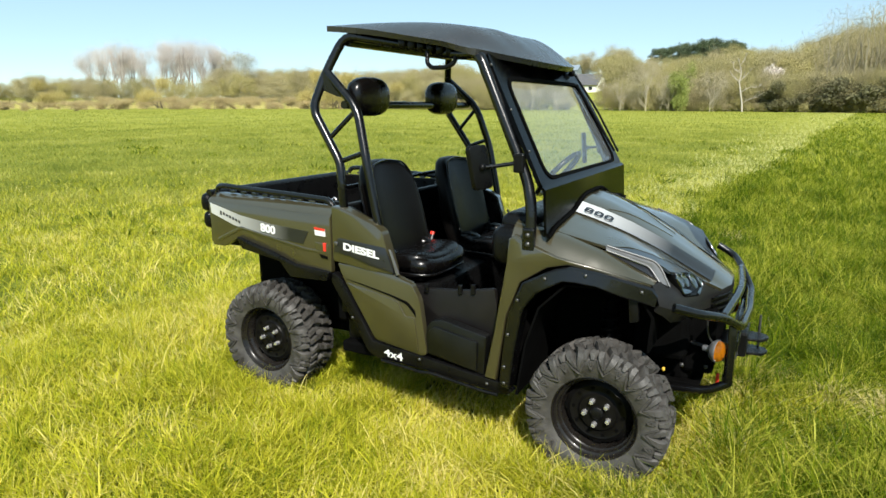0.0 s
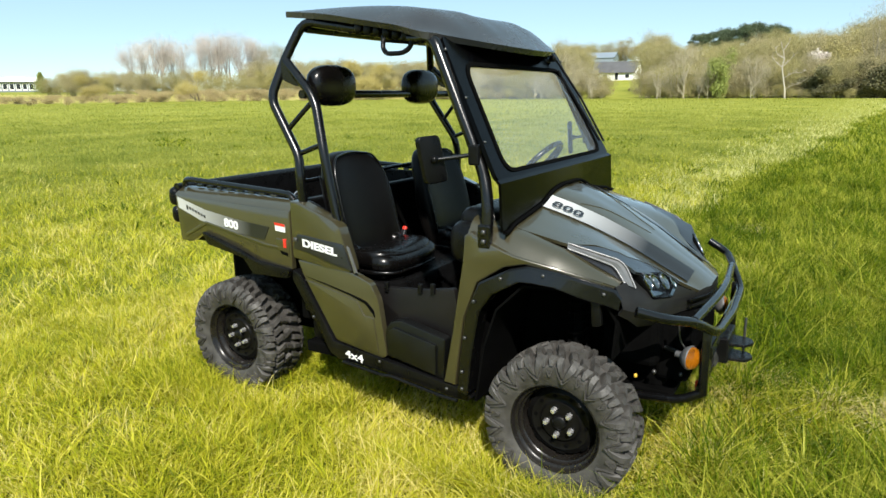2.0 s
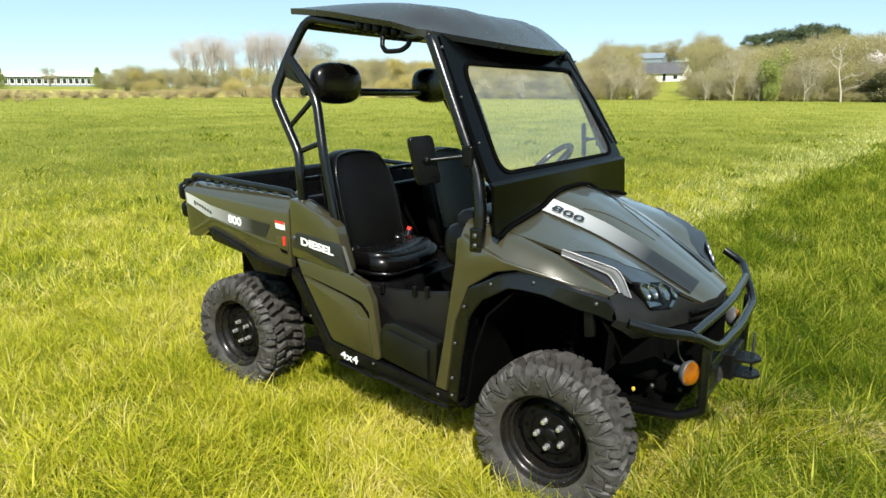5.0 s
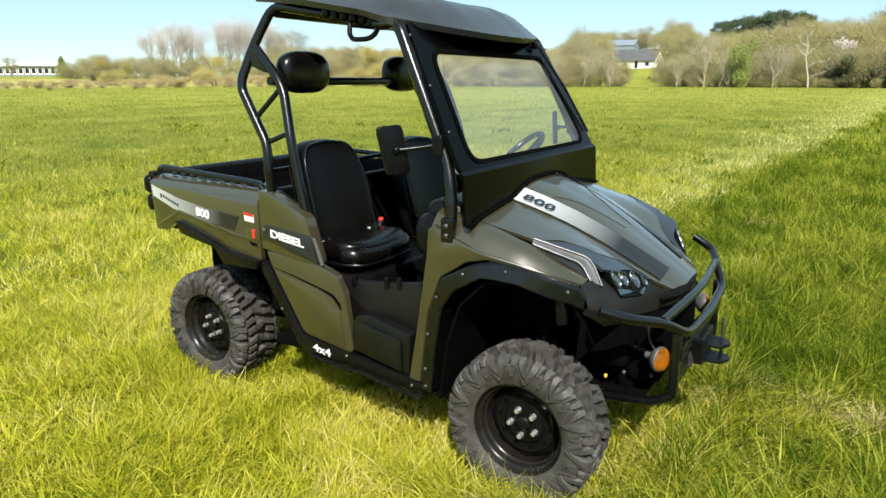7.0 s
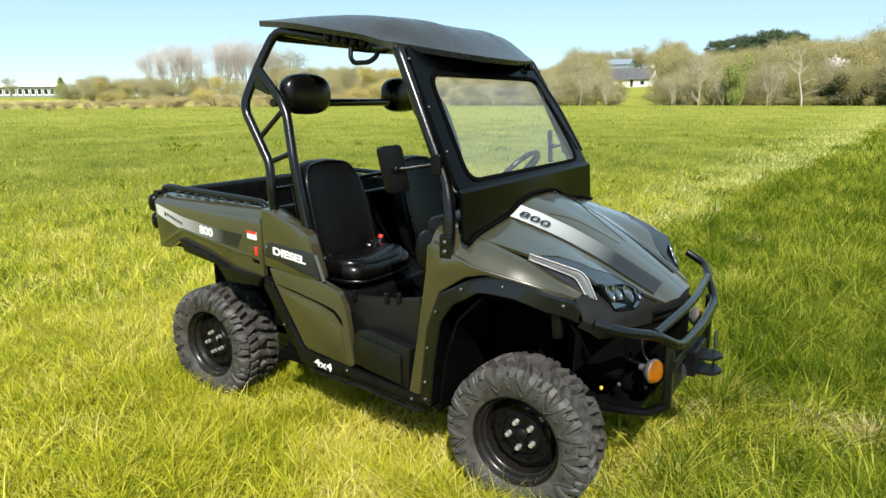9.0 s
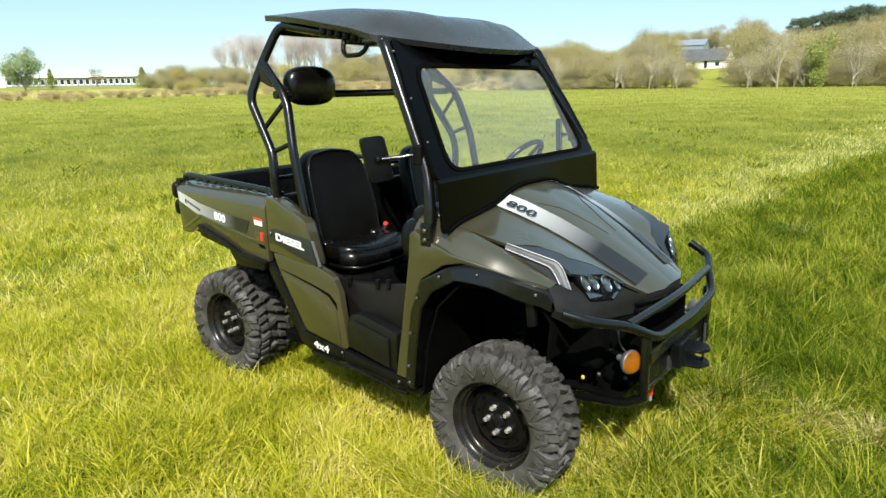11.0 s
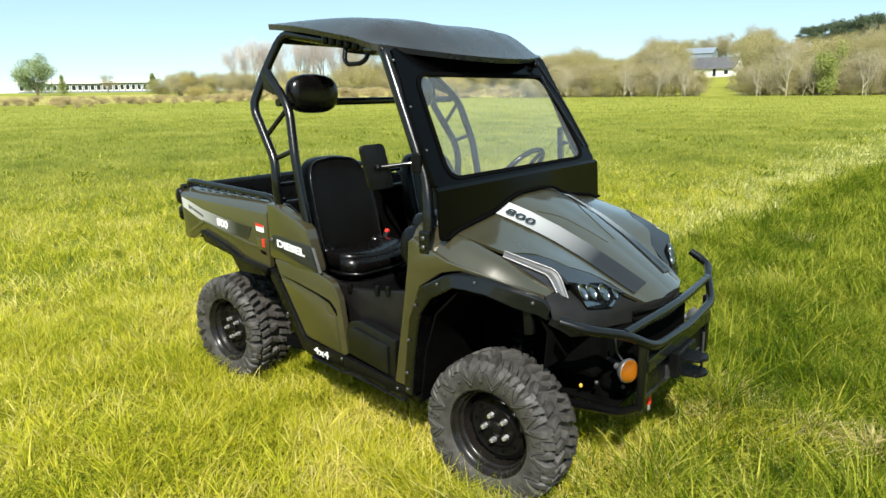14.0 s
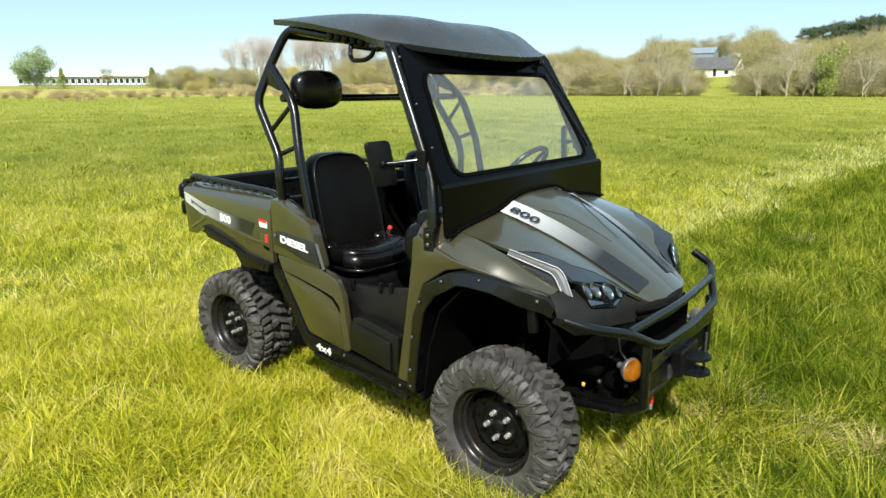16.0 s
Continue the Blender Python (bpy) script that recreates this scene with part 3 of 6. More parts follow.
    # tailgate hook at the bed's front corner
    part("bed_hook", tube([(-0.545, s * 0.60, 1.155), (-0.535, s * 0.595, 1.185), (-0.515, s * 0.59, 1.205), (-0.50, s * 0.59, 1.19), (-0.512, s * 0.59, 1.178)], 0.005, 0.012, 6), STEEL, CAR, "bright wire hook", 60)
    # cargo bed flank
    side = side_plate("bed_side", smooth_poly([(-1.365, 1.150), (-1.345, 0.885), (-1.25, 0.885), (-1.12, 0.952), (-0.84, 0.892), (-0.68, 0.845), (-0.43, 0.825), (-0.425, 1.128)], 0.01), GREEN, s, 0.0, 0.03, 0.008, "olive side of the cargo bed")
    rows = [[(x, s * (flank(x, 1.14) + 0.008), z0), (x, s * (flank(x, 1.14) + 0.002), z0 + 0.012), (x, s * (flank(x, 1.14) - 0.045), z0 + 0.045), (x, s * (flank(x, 1.14) - 0.085), z0 + 0.047)] for x, z0 in ((-1.365, 1.147), (-1.0, 1.140), (-0.7, 1.134), (-0.425, 1.126))]
    part("bed_rim", sheet(rows, 0.01), GREEN, side, "", 50)
    part("bed_swage", plate(smooth_poly([(-1.30, 0.93), (-1.10, 1.02), (-0.60, 0.945), (-0.44, 0.94), (-0.44, 0.925), (-0.62, 0.93), (-1.09, 1.0), (-1.29, 0.912)], 0.006), on_side(s, 0.005), 0.012, 0.004), GREEN, side, "", 40)
    stripe = side_plate("bed_stripe", [(-1.345, 1.138), (-1.338, 1.078), (-1.15, 1.02), (-0.92, 0.985), (-0.62, 0.965), (-0.58, 1.035), (-0.85, 1.052), (-1.1, 1.082)], BEDSTRIPE, s, 0.0025, 0.006, 0.0, "silver strip fading to dark", side)
    for k in range(7):
        x0, z0 = -1.262 + k * 0.025, 1.098 - k * 0.0072
        h = 0.016 if k else 0.024
        side_plate("maker_mark", [(x0, z0), (x0, z0 - h), (x0 + 0.014, z0 - h - 0.004), (x0 + 0.014, z0 - 0.004)], INK, s, 0.0045, 0.004, 0.0, "", side)
    mm = Matrix.Translation((-0.875, s * (flank(-0.88, 1.02) + 0.008), 1.022)) @ Matrix(((d, 0, 0), (0, 0, s), (-0.12 * d, 1, 0))).to_4x4()
    part("bed_number", lettering("800", 0.062, mm, 0.0, 1.15, 0.002), WHITE, side, "white figures reading 800")
    side_plate("warning_label", [(-0.535, 1.062), (-0.532, 1.022), (-0.462, 1.018), (-0.462, 1.057)], WHITE, s, 0.003, 0.005, 0.0, "white warning label with a red edge", side)
    side_plate("label_edge", [(-0.535, 1.064), (-0.534, 1.052), (-0.462, 1.047), (-0.462, 1.059)], RED, s, 0.005, 0.004, 0.0, "", side)
    side_plate("latch_recess", smooth_poly([(-0.535, 0.985), (-0.50, 0.982), (-0.44, 0.978), (-0.44, 0.893), (-0.49, 0.90), (-0.525, 0.93)], 0.01), GREEN, s, 0.004, 0.01, 0.003, "olive latch recess", side)
    side_plate("latch_slot", [(-0.505, 0.922), (-0.448, 0.914), (-0.448, 0.898), (-0.492, 0.904)], DEEP, s, 0.006, 0.006, 0.0, "", side)
    side_plate("latch", [(-0.474, 0.985), (-0.474, 0.94), (-0.458, 0.94), (-0.458, 0.985)], RED, s, 0.012, 0.015, 0.004, "red latch handle", side)
    side_plate("rear_flare", smooth_poly([(-1.12, 0.957), (-1.075, 0.893), (-0.78, 0.852), (-0.71, 0.775), (-0.45, 0.785), (-0.43, 0.832), (-0.68, 0.848), (-0.84, 0.897)], 0.008), BLACK, s, 0.022, 0.06, 0.012, "black rear wheel arch", side)
    # bed rail with its feet
    rail = part("bed_rail", tube([(-1.33, s * 0.655, 1.20), (-1.31, s * 0.66, 1.232), (-1.26, s * 0.665, 1.238), (-0.56, s * 0.672, 1.205), (-0.49, s * 0.675, 1.20), (-0.46, s * 0.675, 1.17)], 0.017, 0.03, 8), TUBE, CAR, "black tube rail on the bed side", 60)
    for k in range(8):
        x = -0.60 - k * 0.088
        part("rail_foot", box((x, s * (flank(x, 1.14) - 0.060), 1.186 - (x + 0.5) * 0.024), (0.042, 0.016, 0.016), 0.004), DULL, rail, "")
    # roll cage, one side; the driver's side stands wider
    def caged(*pts):
        return [(x, s * (y + (0.11 * min(max((2.06 - z) / 0.18, 0.45), 1.0) if s > 0 else 0)), z) for x, y, z in pts]
    part("cage_hoop", tube(caged((0.25, 0.57, 1.925), (-0.28, 0.555, 2.018), (-0.435, 0.555, 2.045), (-0.512, 0.623, 1.862), (-0.552, 0.68, 1.70), (-0.545, 0.685, 1.65), (-0.378, 0.706, 1.40), (-0.364, 0.722, 1.30), (-0.362, 0.70, 1.02)), 0.0235, 0.07, 12), TUBE, CAR, "black roll cage tube", 60)
    part("cage_strut", tube(caged((-0.505, 0.628, 1.862), (-0.33, 0.654, 1.705), (-0.29, 0.66, 1.64), (-0.222, 0.70, 1.413), (-0.16, 0.70, 1.10), (-0.12, 0.68, 0.88)), 0.0235, 0.05, 12), TUBE, CAR, "", 60)
    part("cage_brace", tube(caged((-0.459, 0.69, 1.523), (-0.318, 0.655, 1.66)), 0.013, 0, 8), TUBE, CAR, "", 60)
    part("cage_brace", tube(caged((-0.385, 0.70, 1.41), (-0.235, 0.69, 1.46)), 0.013, 0, 8), TUBE, CAR, "", 60)
    part("cage_gusset", plate([(-0.535, 1.76), (-0.50, 1.86), (-0.42, 1.77), (-0.36, 1.73), (-0.42, 1.735), (-0.50, 1.765)], lambda u, v, dd: (u, s * (0.655 + (0.11 if s > 0 else 0) - dd), v), 0.006, 0.0), TUBE, CAR)
    part("front_pillar", tube([(0.05, s * 0.55, 1.945), (0.27, s * 0.60, 1.918), (0.375, s * 0.652, 1.920), (0.635, s * 0.69, 1.36), (0.665, s * 0.715, 1.25), (0.668, s * 0.728, 1.09)], 0.026, 0.07, 12), TUBE, CAR, "black windscreen pillar tube", 60)
    br = part("pillar_bracket", box((0.668, s * 0.745, 1.105), (0.06, 0.03, 0.10), 0.008), TUBE, CAR)
    for z in (1.085, 1.125):
        part("bolt", blob((0.668, s * 0.763, z), (0.011, 0.008, 0.011), nu=8, nv=5), DULL, br, smooth=80)

# cage cross bar with head restraints
part("cage_crossbar", tube([(-0.375, -0.665, 1.695), (-0.375, 0.765, 1.695)], 0.021, 0, 12), TUBE, CAR, "", 60)
for y in (-0.425, 0.405):
    part("head_restraint", blob((-0.385, y, 1.738), (0.066, 0.165, 0.103), power=2.7, nu=28, nv=16), VINYL, CAR, "black padded head restraint", 80)
part("cage_crossbar", tube([(0.28, -0.59, 1.915), (0.28, 0.59, 1.915)], 0.021, 0, 10), TUBE, CAR, "", 60)
part("cage_crossbar", tube([(-0.42, -0.555, 2.01), (-0.42, 0.555, 2.01)], 0.021, 0, 10), TUBE, CAR, "", 60)
part("grab_handle", tube([(0.08, -0.60, 1.945), (0.085, -0.615, 1.885), (0.115, -0.625, 1.862), (0.20, -0.625, 1.862), (0.235, -0.615, 1.885), (0.24, -0.60, 1.945)], 0.011, 0.03, 8), BLACK, CAR, "black grab handle under the roof", 60)

# roof
ROOF_LINE = [(-0.56, 2.122), (-0.50, 2.124), (-0.24, 2.116), (0.0, 2.100), (0.20, 2.074), (0.36, 2.040), (0.46, 2.005), (0.60, 1.945)]
ROOF_EDGE = [(-0.56, 2.100), (-0.264, 2.064), (0.015, 2.010), (0.32, 1.955), (0.40, 1.937), (0.56, 1.92)]


def along_line(line, x):
    for (a, za), (b, zb) in zip(line, line[1:]):
        if x <= b:
            break
    return za + (zb - za) * (x - a) / (b - a)


def eased_line(line, x, w=0.09):
    """A polyline with its corners eased."""
    return sum(along_line(line, x + w * j) for j in (-1, -0.5, 0, 0.5, 1)) / 5


def roof_point(u, k):
    """A point of the roof: u from its rear edge to its bowed front, k across from -1 to 1."""
    front = 0.560 - 0.185 * k * k
    x = -0.545 + u * (front + 0.545)
    w = 0.560 + 0.122 * min(max((x + 0.545) / 0.8, 0), 1)
    t = (max(0, abs(k) - 0.70) / 0.30) ** 1.6
    rib = 0.007 * max(0, math.cos((abs(k) - 0.40) * math.pi / 0.3)) if 0.25 < abs(k) < 0.55 else 0
    z = eased_line(ROOF_LINE, x) - 0.010 * k * k + rib
    z = z + (eased_line(ROOF_EDGE, x) - z) * t
    q = min(max((u - 0.76) / 0.24, 0), 1) ** 2.2
    return (x, k * w, z + (1.888 + 0.046 * k * k - z) * q)


rows = [[roof_point(i / 40, j / 20 - 1) for j in range(41)] for i in range(41)]
roof = part("roof", sheet(rows, 0.028), ROOF, CAR, "dark grey moulded plastic roof", 50)
for k in range(7):
    part("roof_clip", blob((-0.06 + k * 0.052, -0.602, 1.986 - k * 0.010), (0.022, 0.012, 0.024), nu=10, nv=6), BLACK, roof, smooth=80)

# windscreen: panel round the glass, apron below it
def screen(v, y, d=0.0):
    return Vector((0.40 + 0.318 * v - d * 0.88, y, 1.935 - 0.598 * v - d * 0.47))


def ring_plate(outer, inner, lay, thick):
    bm = bmesh.new()
    f, b = ([[bm.verts.new(lay(u, v, d)) for u, v in loop] for loop in (outer, inner)] for d in (0.0, thick))
    n = len(outer)
    for i in range(n):
        j = (i + 1) % n
        bm.faces.new((f[0][i], f[0][j], f[1][j], f[1][i])), bm.faces.new((b[0][i], b[1][i], b[1][j], b[0][j]))
        bm.faces.new((f[1][i], f[1][j], b[1][j], b[1][i])), bm.faces.new((f[0][i], b[0][i], b[0][j], f[0][j]))
    return bm


def loop4(yt, yb, vt, vb, r):
    # corners by (y, v), v scaled to metres for even rounding
    k = 0.677
    return [(p.x, p.y / k) for p in rounded([(-yt, vt * k, 0), (yt, vt * k, 0), (yb, vb * k, 0), (-yb, vb * k, 0)], r, True, 5)]


OUTER, INNER = loop4(0.640, 0.728, 0.025, 1.0, 0.03), loop4(0.555, 0.618, 0.215, 0.955, 0.085)
panel = part("windscreen_frame", ring_plate(OUTER, INNER, lambda u, v, d: screen(v, u, d), 0.02), SURROUND, CAR, "black windscreen surround", 30)
SEAL = loop4(0.567, 0.632, 0.197, 0.972, 0.095)
part("windscreen_seal", ring_plate(SEAL, loop4(0.548, 0.610, 0.224, 0.946, 0.08), lambda u, v, d: screen(v, u, d - 0.005), 0.012), DEEP, panel, "", 30)
bm = bmesh.new()
bm.faces.new([bm.verts.new(screen(v, u, 0.006)) for u, v in loop4(0.557, 0.620, 0.212, 0.958, 0.085)])
glass = part("windscreen_glass", bm, GLASS, panel, "clear windscreen pane with a faint haze")
if glass.data.polygons[0].normal.x < 0:
    glass.data.flip_normals()
glass.visible_shadow = False
rows = []
for k in range(33):
    y = (k / 16 - 1) * 0.735
    zb = hood_z(0.735, y) + 0.006 if abs(y) < 0.70 else 1.125
    rows.append([(0.718, y, 1.338), (0.735, y, 1.325), (0.745, y, min(1.31, zb + 0.02)), (0.748, y, zb)])
part("windscreen_apron", sheet(rows, 0.012), SURROUND, panel, "black panel between windscreen and bonnet", 40)
part("apron_gasket", tube([(0.752, r[3][1], r[3][2]) for r in rows], 0.009, 0, 8), DEEP, panel, "", 60)
for y, v in ((-0.66, 0.12), (-0.675, 0.45), (-0.69, 0.75), (0.66, 0.12), (0.675, 0.45), (0.69, 0.75)):
    part("rivet", blob(screen(v, y, -0.001), (0.006, 0.006, 0.006), nu=8, nv=5), DULL, panel, smooth=80)
# wiper
wp = part("wiper", tube([screen(0.14, 0.50, -0.03), screen(0.5, 0.60, -0.035), screen(0.90, 0.655, -0.03)], 0.007, 0.05, 6), BLACK, CAR, "black windscreen wiper", 60)
part("wiper_blade", tube([screen(0.22, 0.50, -0.015), screen(0.88, 0.64, -0.015)], 0.008, 0, 6), BLACK, wp)
part("wiper_motor", box(screen(0.12, 0.46, 0.05), (0.10, 0.12, 0.07), 0.02), BLACK, wp, "black wiper motor housing")
part("wiper_pivot", blob(screen(0.115, 0.49, -0.02), (0.020, 0.020, 0.020), nu=10, nv=6), BLACK, wp, smooth=80)

# cab: floor, seat box, dash, steering wheel, seats
part("floor_pan", box((0.10, 0, 0.40), (1.05, 1.38, 0.06), 0.01), DEEP, CAR)
part("seat_box", box((-0.16, 0, 0.60), (0.52, 1.30, 0.36), 0.03), BLACK, CAR, "black moulded seat base", 40)
for s in (-1, 1):
    part("seat_skirt", plate(smooth_poly([(-0.12, 0.83), (-0.02, 0.80), (0.08, 0.785), (0.30, 0.80), (0.47, 0.83), (0.505, 0.60), (0.50, 0.42), (0.05, 0.46)], 0.015), lambda u, v, d: (u, s * (0.665 - d), v), 0.03, 0.008), SKIRT, CAR, "dark brown-grey seat base panel", 40)
    for x, z in ((0.10, 0.79), (0.29, 0.805), (0.36, 0.815)):
        part("clip", box((x, s * 0.668, z), (0.022, 0.02, 0.05), 0.005), BLACK, CAR)
part("firewall", box((0.60, 0, 0.74), (0.04, 1.36, 0.66), 0.01), DEEP, CAR)
part("cab_back", box((-0.42, 0, 0.86), (0.05, 1.38, 0.62), 0.01), DEEP, CAR)
dash = part("dashboard", box((0.58, 0, 1.10), (0.20, 1.30, 0.20), 0.05, 3), BLACK, CAR, "black moulded dashboard", 40)
part("dash_side", blob((0.56, -0.62, 1.05), (0.11, 0.09, 0.10), power=3), BLACK, dash, smooth=80)
SC, ST = Vector((0.43, 0.37, 1.285)), Matrix.Rotation(radians(-48), 3, "Y")
wheel = part("steering_wheel", tube([SC + ST @ Vector((0.17 * math.cos(a), 0.17 * math.sin(a), 0)) for a in [2 * math.pi * k / 28 for k in range(28)]], 0.015, 0, 8, closed=True), VINYL, CAR, "black three-spoke steering wheel", 60)
for a in (0.5, 2.6, 4.71):
    part("spoke", tube([SC + ST @ Vector((0, 0, -0.02)), SC + ST @ Vector((0.165 * math.cos(a), 0.165 * math.sin(a), 0))], 0.012, 0, 6), BLACK, wheel, smooth=60)
part("steering_column", tube([SC + ST @ Vector((0, 0, -0.01)), SC + ST @ Vector((0, 0, -0.22))], 0.03, 0, 10), BLACK, wheel, smooth=60)
for y, fwd, low, ahead in ((-0.372, -0.04, 0.0, 0.03), (0.365, 0.02, -0.03, 0.12)):
    def lean(p):
        q = Vector(p)
        q.x += -0.075 * (q.z / 0.28) + 0.02 * (q.y / 0.2) ** 2 * 1.5
        q.y *= 1.0 - 0.11 * max(0, q.z / 0.28) ** 1.6
        return q
    back = part("seat_back", blob((-0.265 + fwd, y, 1.125 + low), (0.065, 0.246, 0.275), power=3.6, nu=40, nv=24, bend=lean), MATT, CAR, "black vinyl bucket seat back", 80)
    for e in (-1, 1):
        part("side_bolster", blob((-0.215 + fwd, y + e * 0.195, 1.02 + low), (0.06, 0.05, 0.19), power=2.4, nu=20, nv=12, bend=lean), MATT, back, smooth=80)
    part("back_piping", tube([lean((0.045, e_ * 0.215, z_)) + Vector((-0.265 + fwd, y, 1.125 + low)) for e_, z_ in ((-1, -0.22), (-1, 0.0), (-0.98, 0.18), (-0.80, 0.255), (0, 0.272), (0.80, 0.255), (0.98, 0.18), (1, 0.0), (1, -0.22))], 0.006, 0.06, 6), VINYL, back, smooth=60)
    cx = -0.118 + fwd + ahead
    def dished(p):
        return Vector((p.x, p.y, p.z + 0.024 * (p.y / 0.2) ** 2 + 0.012 * max(0, p.x / 0.15) - 0.02 * max(0, -p.x / 0.15)))
    cush = part("seat_cushion", blob((cx, y, 0.858 + low), (0.190, 0.242, 0.060), power=3.6, nu=44, nv=16, bend=dished), VINYL, CAR, "black vinyl seat cushion", 80)
    roll = [(cx + 0.10, y - 0.205, 0.874 + low), (cx + 0.150, y - 0.198, 0.872 + low), (cx + 0.166, y - 0.12, 0.858 + low), (cx + 0.168, y, 0.854 + low), (cx + 0.166, y + 0.12, 0.858 + low), (cx + 0.150, y + 0.198, 0.872 + low), (cx + 0.10, y + 0.205, 0.874 + low)]
    part("cushion_roll", tube(roll, 0.046, 0.08, 16), VINYL, cush, "", 60)
    for e in (-1, 1):
        part("cushion_bolster", blob((cx - 0.10, y + e * 0.185, 0.905 + low), (0.085, 0.052, 0.048), power=2.3, nu=20, nv=12), VINYL, cush, smooth=80)
    part("cushion_base", box((cx, y, 0.812 + low), (0.31, 0.43, 0.035), 0.012), DEEP, cush)
    part("piping", tube([(cx - 0.15, y - 0.243, 0.842 + low), (cx + 0.13, y - 0.243, 0.832 + low), (cx + 0.208, y - 0.19, 0.828 + low), (cx + 0.212, y, 0.824 + low), (cx + 0.208, y + 0.19, 0.828 + low), (cx + 0.13, y + 0.243, 0.832 + low)], 0.007, 0.05, 6), VINYL, cush, smooth=60)
    for px_ in (-0.22, -0.08):
        part("seat_leg", box((px_ + fwd, y - 0.16, 0.79 + low), (0.02, 0.02, 0.08), 0.003), DEEP, cush)
    by = y + (0.262 if y < 0 else -0.215)
    bz = 0.0 if y < 0 else 0.022
    buckle = part("belt_buckle", box((-0.192 - fwd * 0.2, by, 0.925 + bz), (0.028, 0.022, 0.06), 0.005, rot=Matrix.Rotation(-0.5, 3, "X")), INK, cush, "black belt buckle with a red button")
    part("button", box((-0.190 - fwd * 0.2, by + (0.012 if y < 0 else 0.008), 0.950 + bz), (0.024, 0.020, 0.024), 0.004, rot=Matrix.Rotation(-0.5, 3, "X")), RED, buckle, "red release button")
    part("seat_belt", tube([(-0.33, y + (0.25 if y > 0 else -0.25), 1.30), (-0.26, y + (0.26 if y > 0 else -0.26), 1.0), (-0.22, y + (0.27 if y > 0 else -0.27), 0.86)], 0.004, 0.1, 8, flat=6), INK, cush)

# cargo bed inside
bedbox = part("bed_floor", box((-0.90, 0, 0.90), (0.92, 1.30, 0.04), 0.008), BLACK, CAR, "black cargo bed floor")
part("bed_front", box((-0.46, 0, 1.02), (0.03, 1.34, 0.24), 0.006), BLACK, bedbox)
for s in (-1, 1):
    part("bed_wall", box((-0.905, s * 0.625, 1.045), (0.95, 0.03, 0.29), 0.006), BLACK, bedbox)
gate = part("tailgate", box((-1.378, 0, 1.04), (0.04, 1.34, 0.30), 0.012), GREEN, CAR, "olive tailgate")
part("tailgate_liner", box((-1.352, 0, 1.05), (0.012, 1.22, 0.28), 0.003), BLACK, gate)
part("tailgate_top", tube([(-1.375, -0.68, 1.19), (-1.375, 0.68, 1.19)], 0.022, 0, 10), TUBE, gate, smooth=60)
part("bed_front_rail", tube([(-0.45, -0.66, 1.16), (-0.45, 0.66, 1.16)], 0.014, 0, 8), DULL, bedbox, smooth=60)
part("headboard_bar", tube([(-0.40, -0.70, 1.27), (-0.40, 0.70, 1.27)], 0.012, 0, 8), TUBE, CAR, smooth=60)
for s in (-1, 1):
    part("tail_lamp", blob((-1.40, s * 0.655, 1.135), (0.035, 0.05, 0.055), power=3), BLACK, CAR, "black tail lamp housing", 80)
    part("tail_bumper", blob((-1.395, s * 0.66, 1.03), (0.03, 0.04, 0.05), power=3), BLACK, CAR, smooth=80)

# front end below the hood
FY = [0, 0.12, 0.24, 0.40, 0.55, 0.60, 0.634]
FACE = [([1.466, 1.458, 1.405, 1.285, 1.218, 1.202, 1.188], [0.833, 0.838, 0.842, 0.935, 0.934, 0.936, 0.930]),
        ([1.470, 1.460, 1.405, 1.318, 1.264, 1.235, 1.206], [0.815, 0.818, 0.825, 0.885, 0.890, 0.895, 0.898]),
        ([1.465, 1.452, 1.395, 1.345, 1.288, 1.252, 1.216], [0.79, 0.792, 0.80, 0.828, 0.850, 0.862, 0.868]),
        ([1.45, 1.44, 1.395, 1.35, 1.305, 1.264, 1.222], [0.745, 0.748, 0.755, 0.77, 0.80, 0.825, 0.842]),
        ([1.40, 1.39, 1.35, 1.30, 1.26, 1.235, 1.205], [0.70, 0.70, 0.705, 0.72, 0.75, 0.79, 0.815])]
rows = [[(x, -y, z) for y, x, z in list(zip(FY, xs, zs))[::-1]] + [(x, y, z) for y, x, z in list(zip(FY, xs, zs))[1:]] for xs, zs in FACE]
part("front_fascia", sheet(rows, 0.012), FASCIA, CAR, "black moulded front panel with grille", 30)
for k in range(3):
    part("grille_slat", tube([(1.40, -0.26, 0.80 - k * 0.03), (1.455, -0.12, 0.80 - k * 0.03), (1.46, 0, 0.80 - k * 0.03), (1.455, 0.12, 0.80 - k * 0.03), (1.40, 0.26, 0.80 - k * 0.03)], 0.008, 0.04, 6), BLACK, CAR, smooth=60)
part("front_underbody", box((0.98, 0, 0.58), (0.70, 0.62, 0.42), 0.04), DEEP, CAR)
part("skid_plate", box((1.20, 0, 0.395), (0.36, 0.70, 0.02), 0.005), DEEP, CAR)
# black boxes added to fill the nose and keep its inside dark
part("nose_filler", box((1.36, 0, 0.60), (0.14, 0.66, 0.30), 0.02), DEEP, CAR)
part("front_filler", box((1.20, 0, 0.66), (0.24, 0.86, 0.26), 0.03), DEEP, CAR)
part("rear_underbody", box((-0.92, 0, 0.62), (0.80, 0.78, 0.44), 0.05), DEEP, CAR)
part("chassis_rail", box((0.05, 0, 0.37), (2.2, 0.70, 0.06), 0.01), DEEP, CAR)
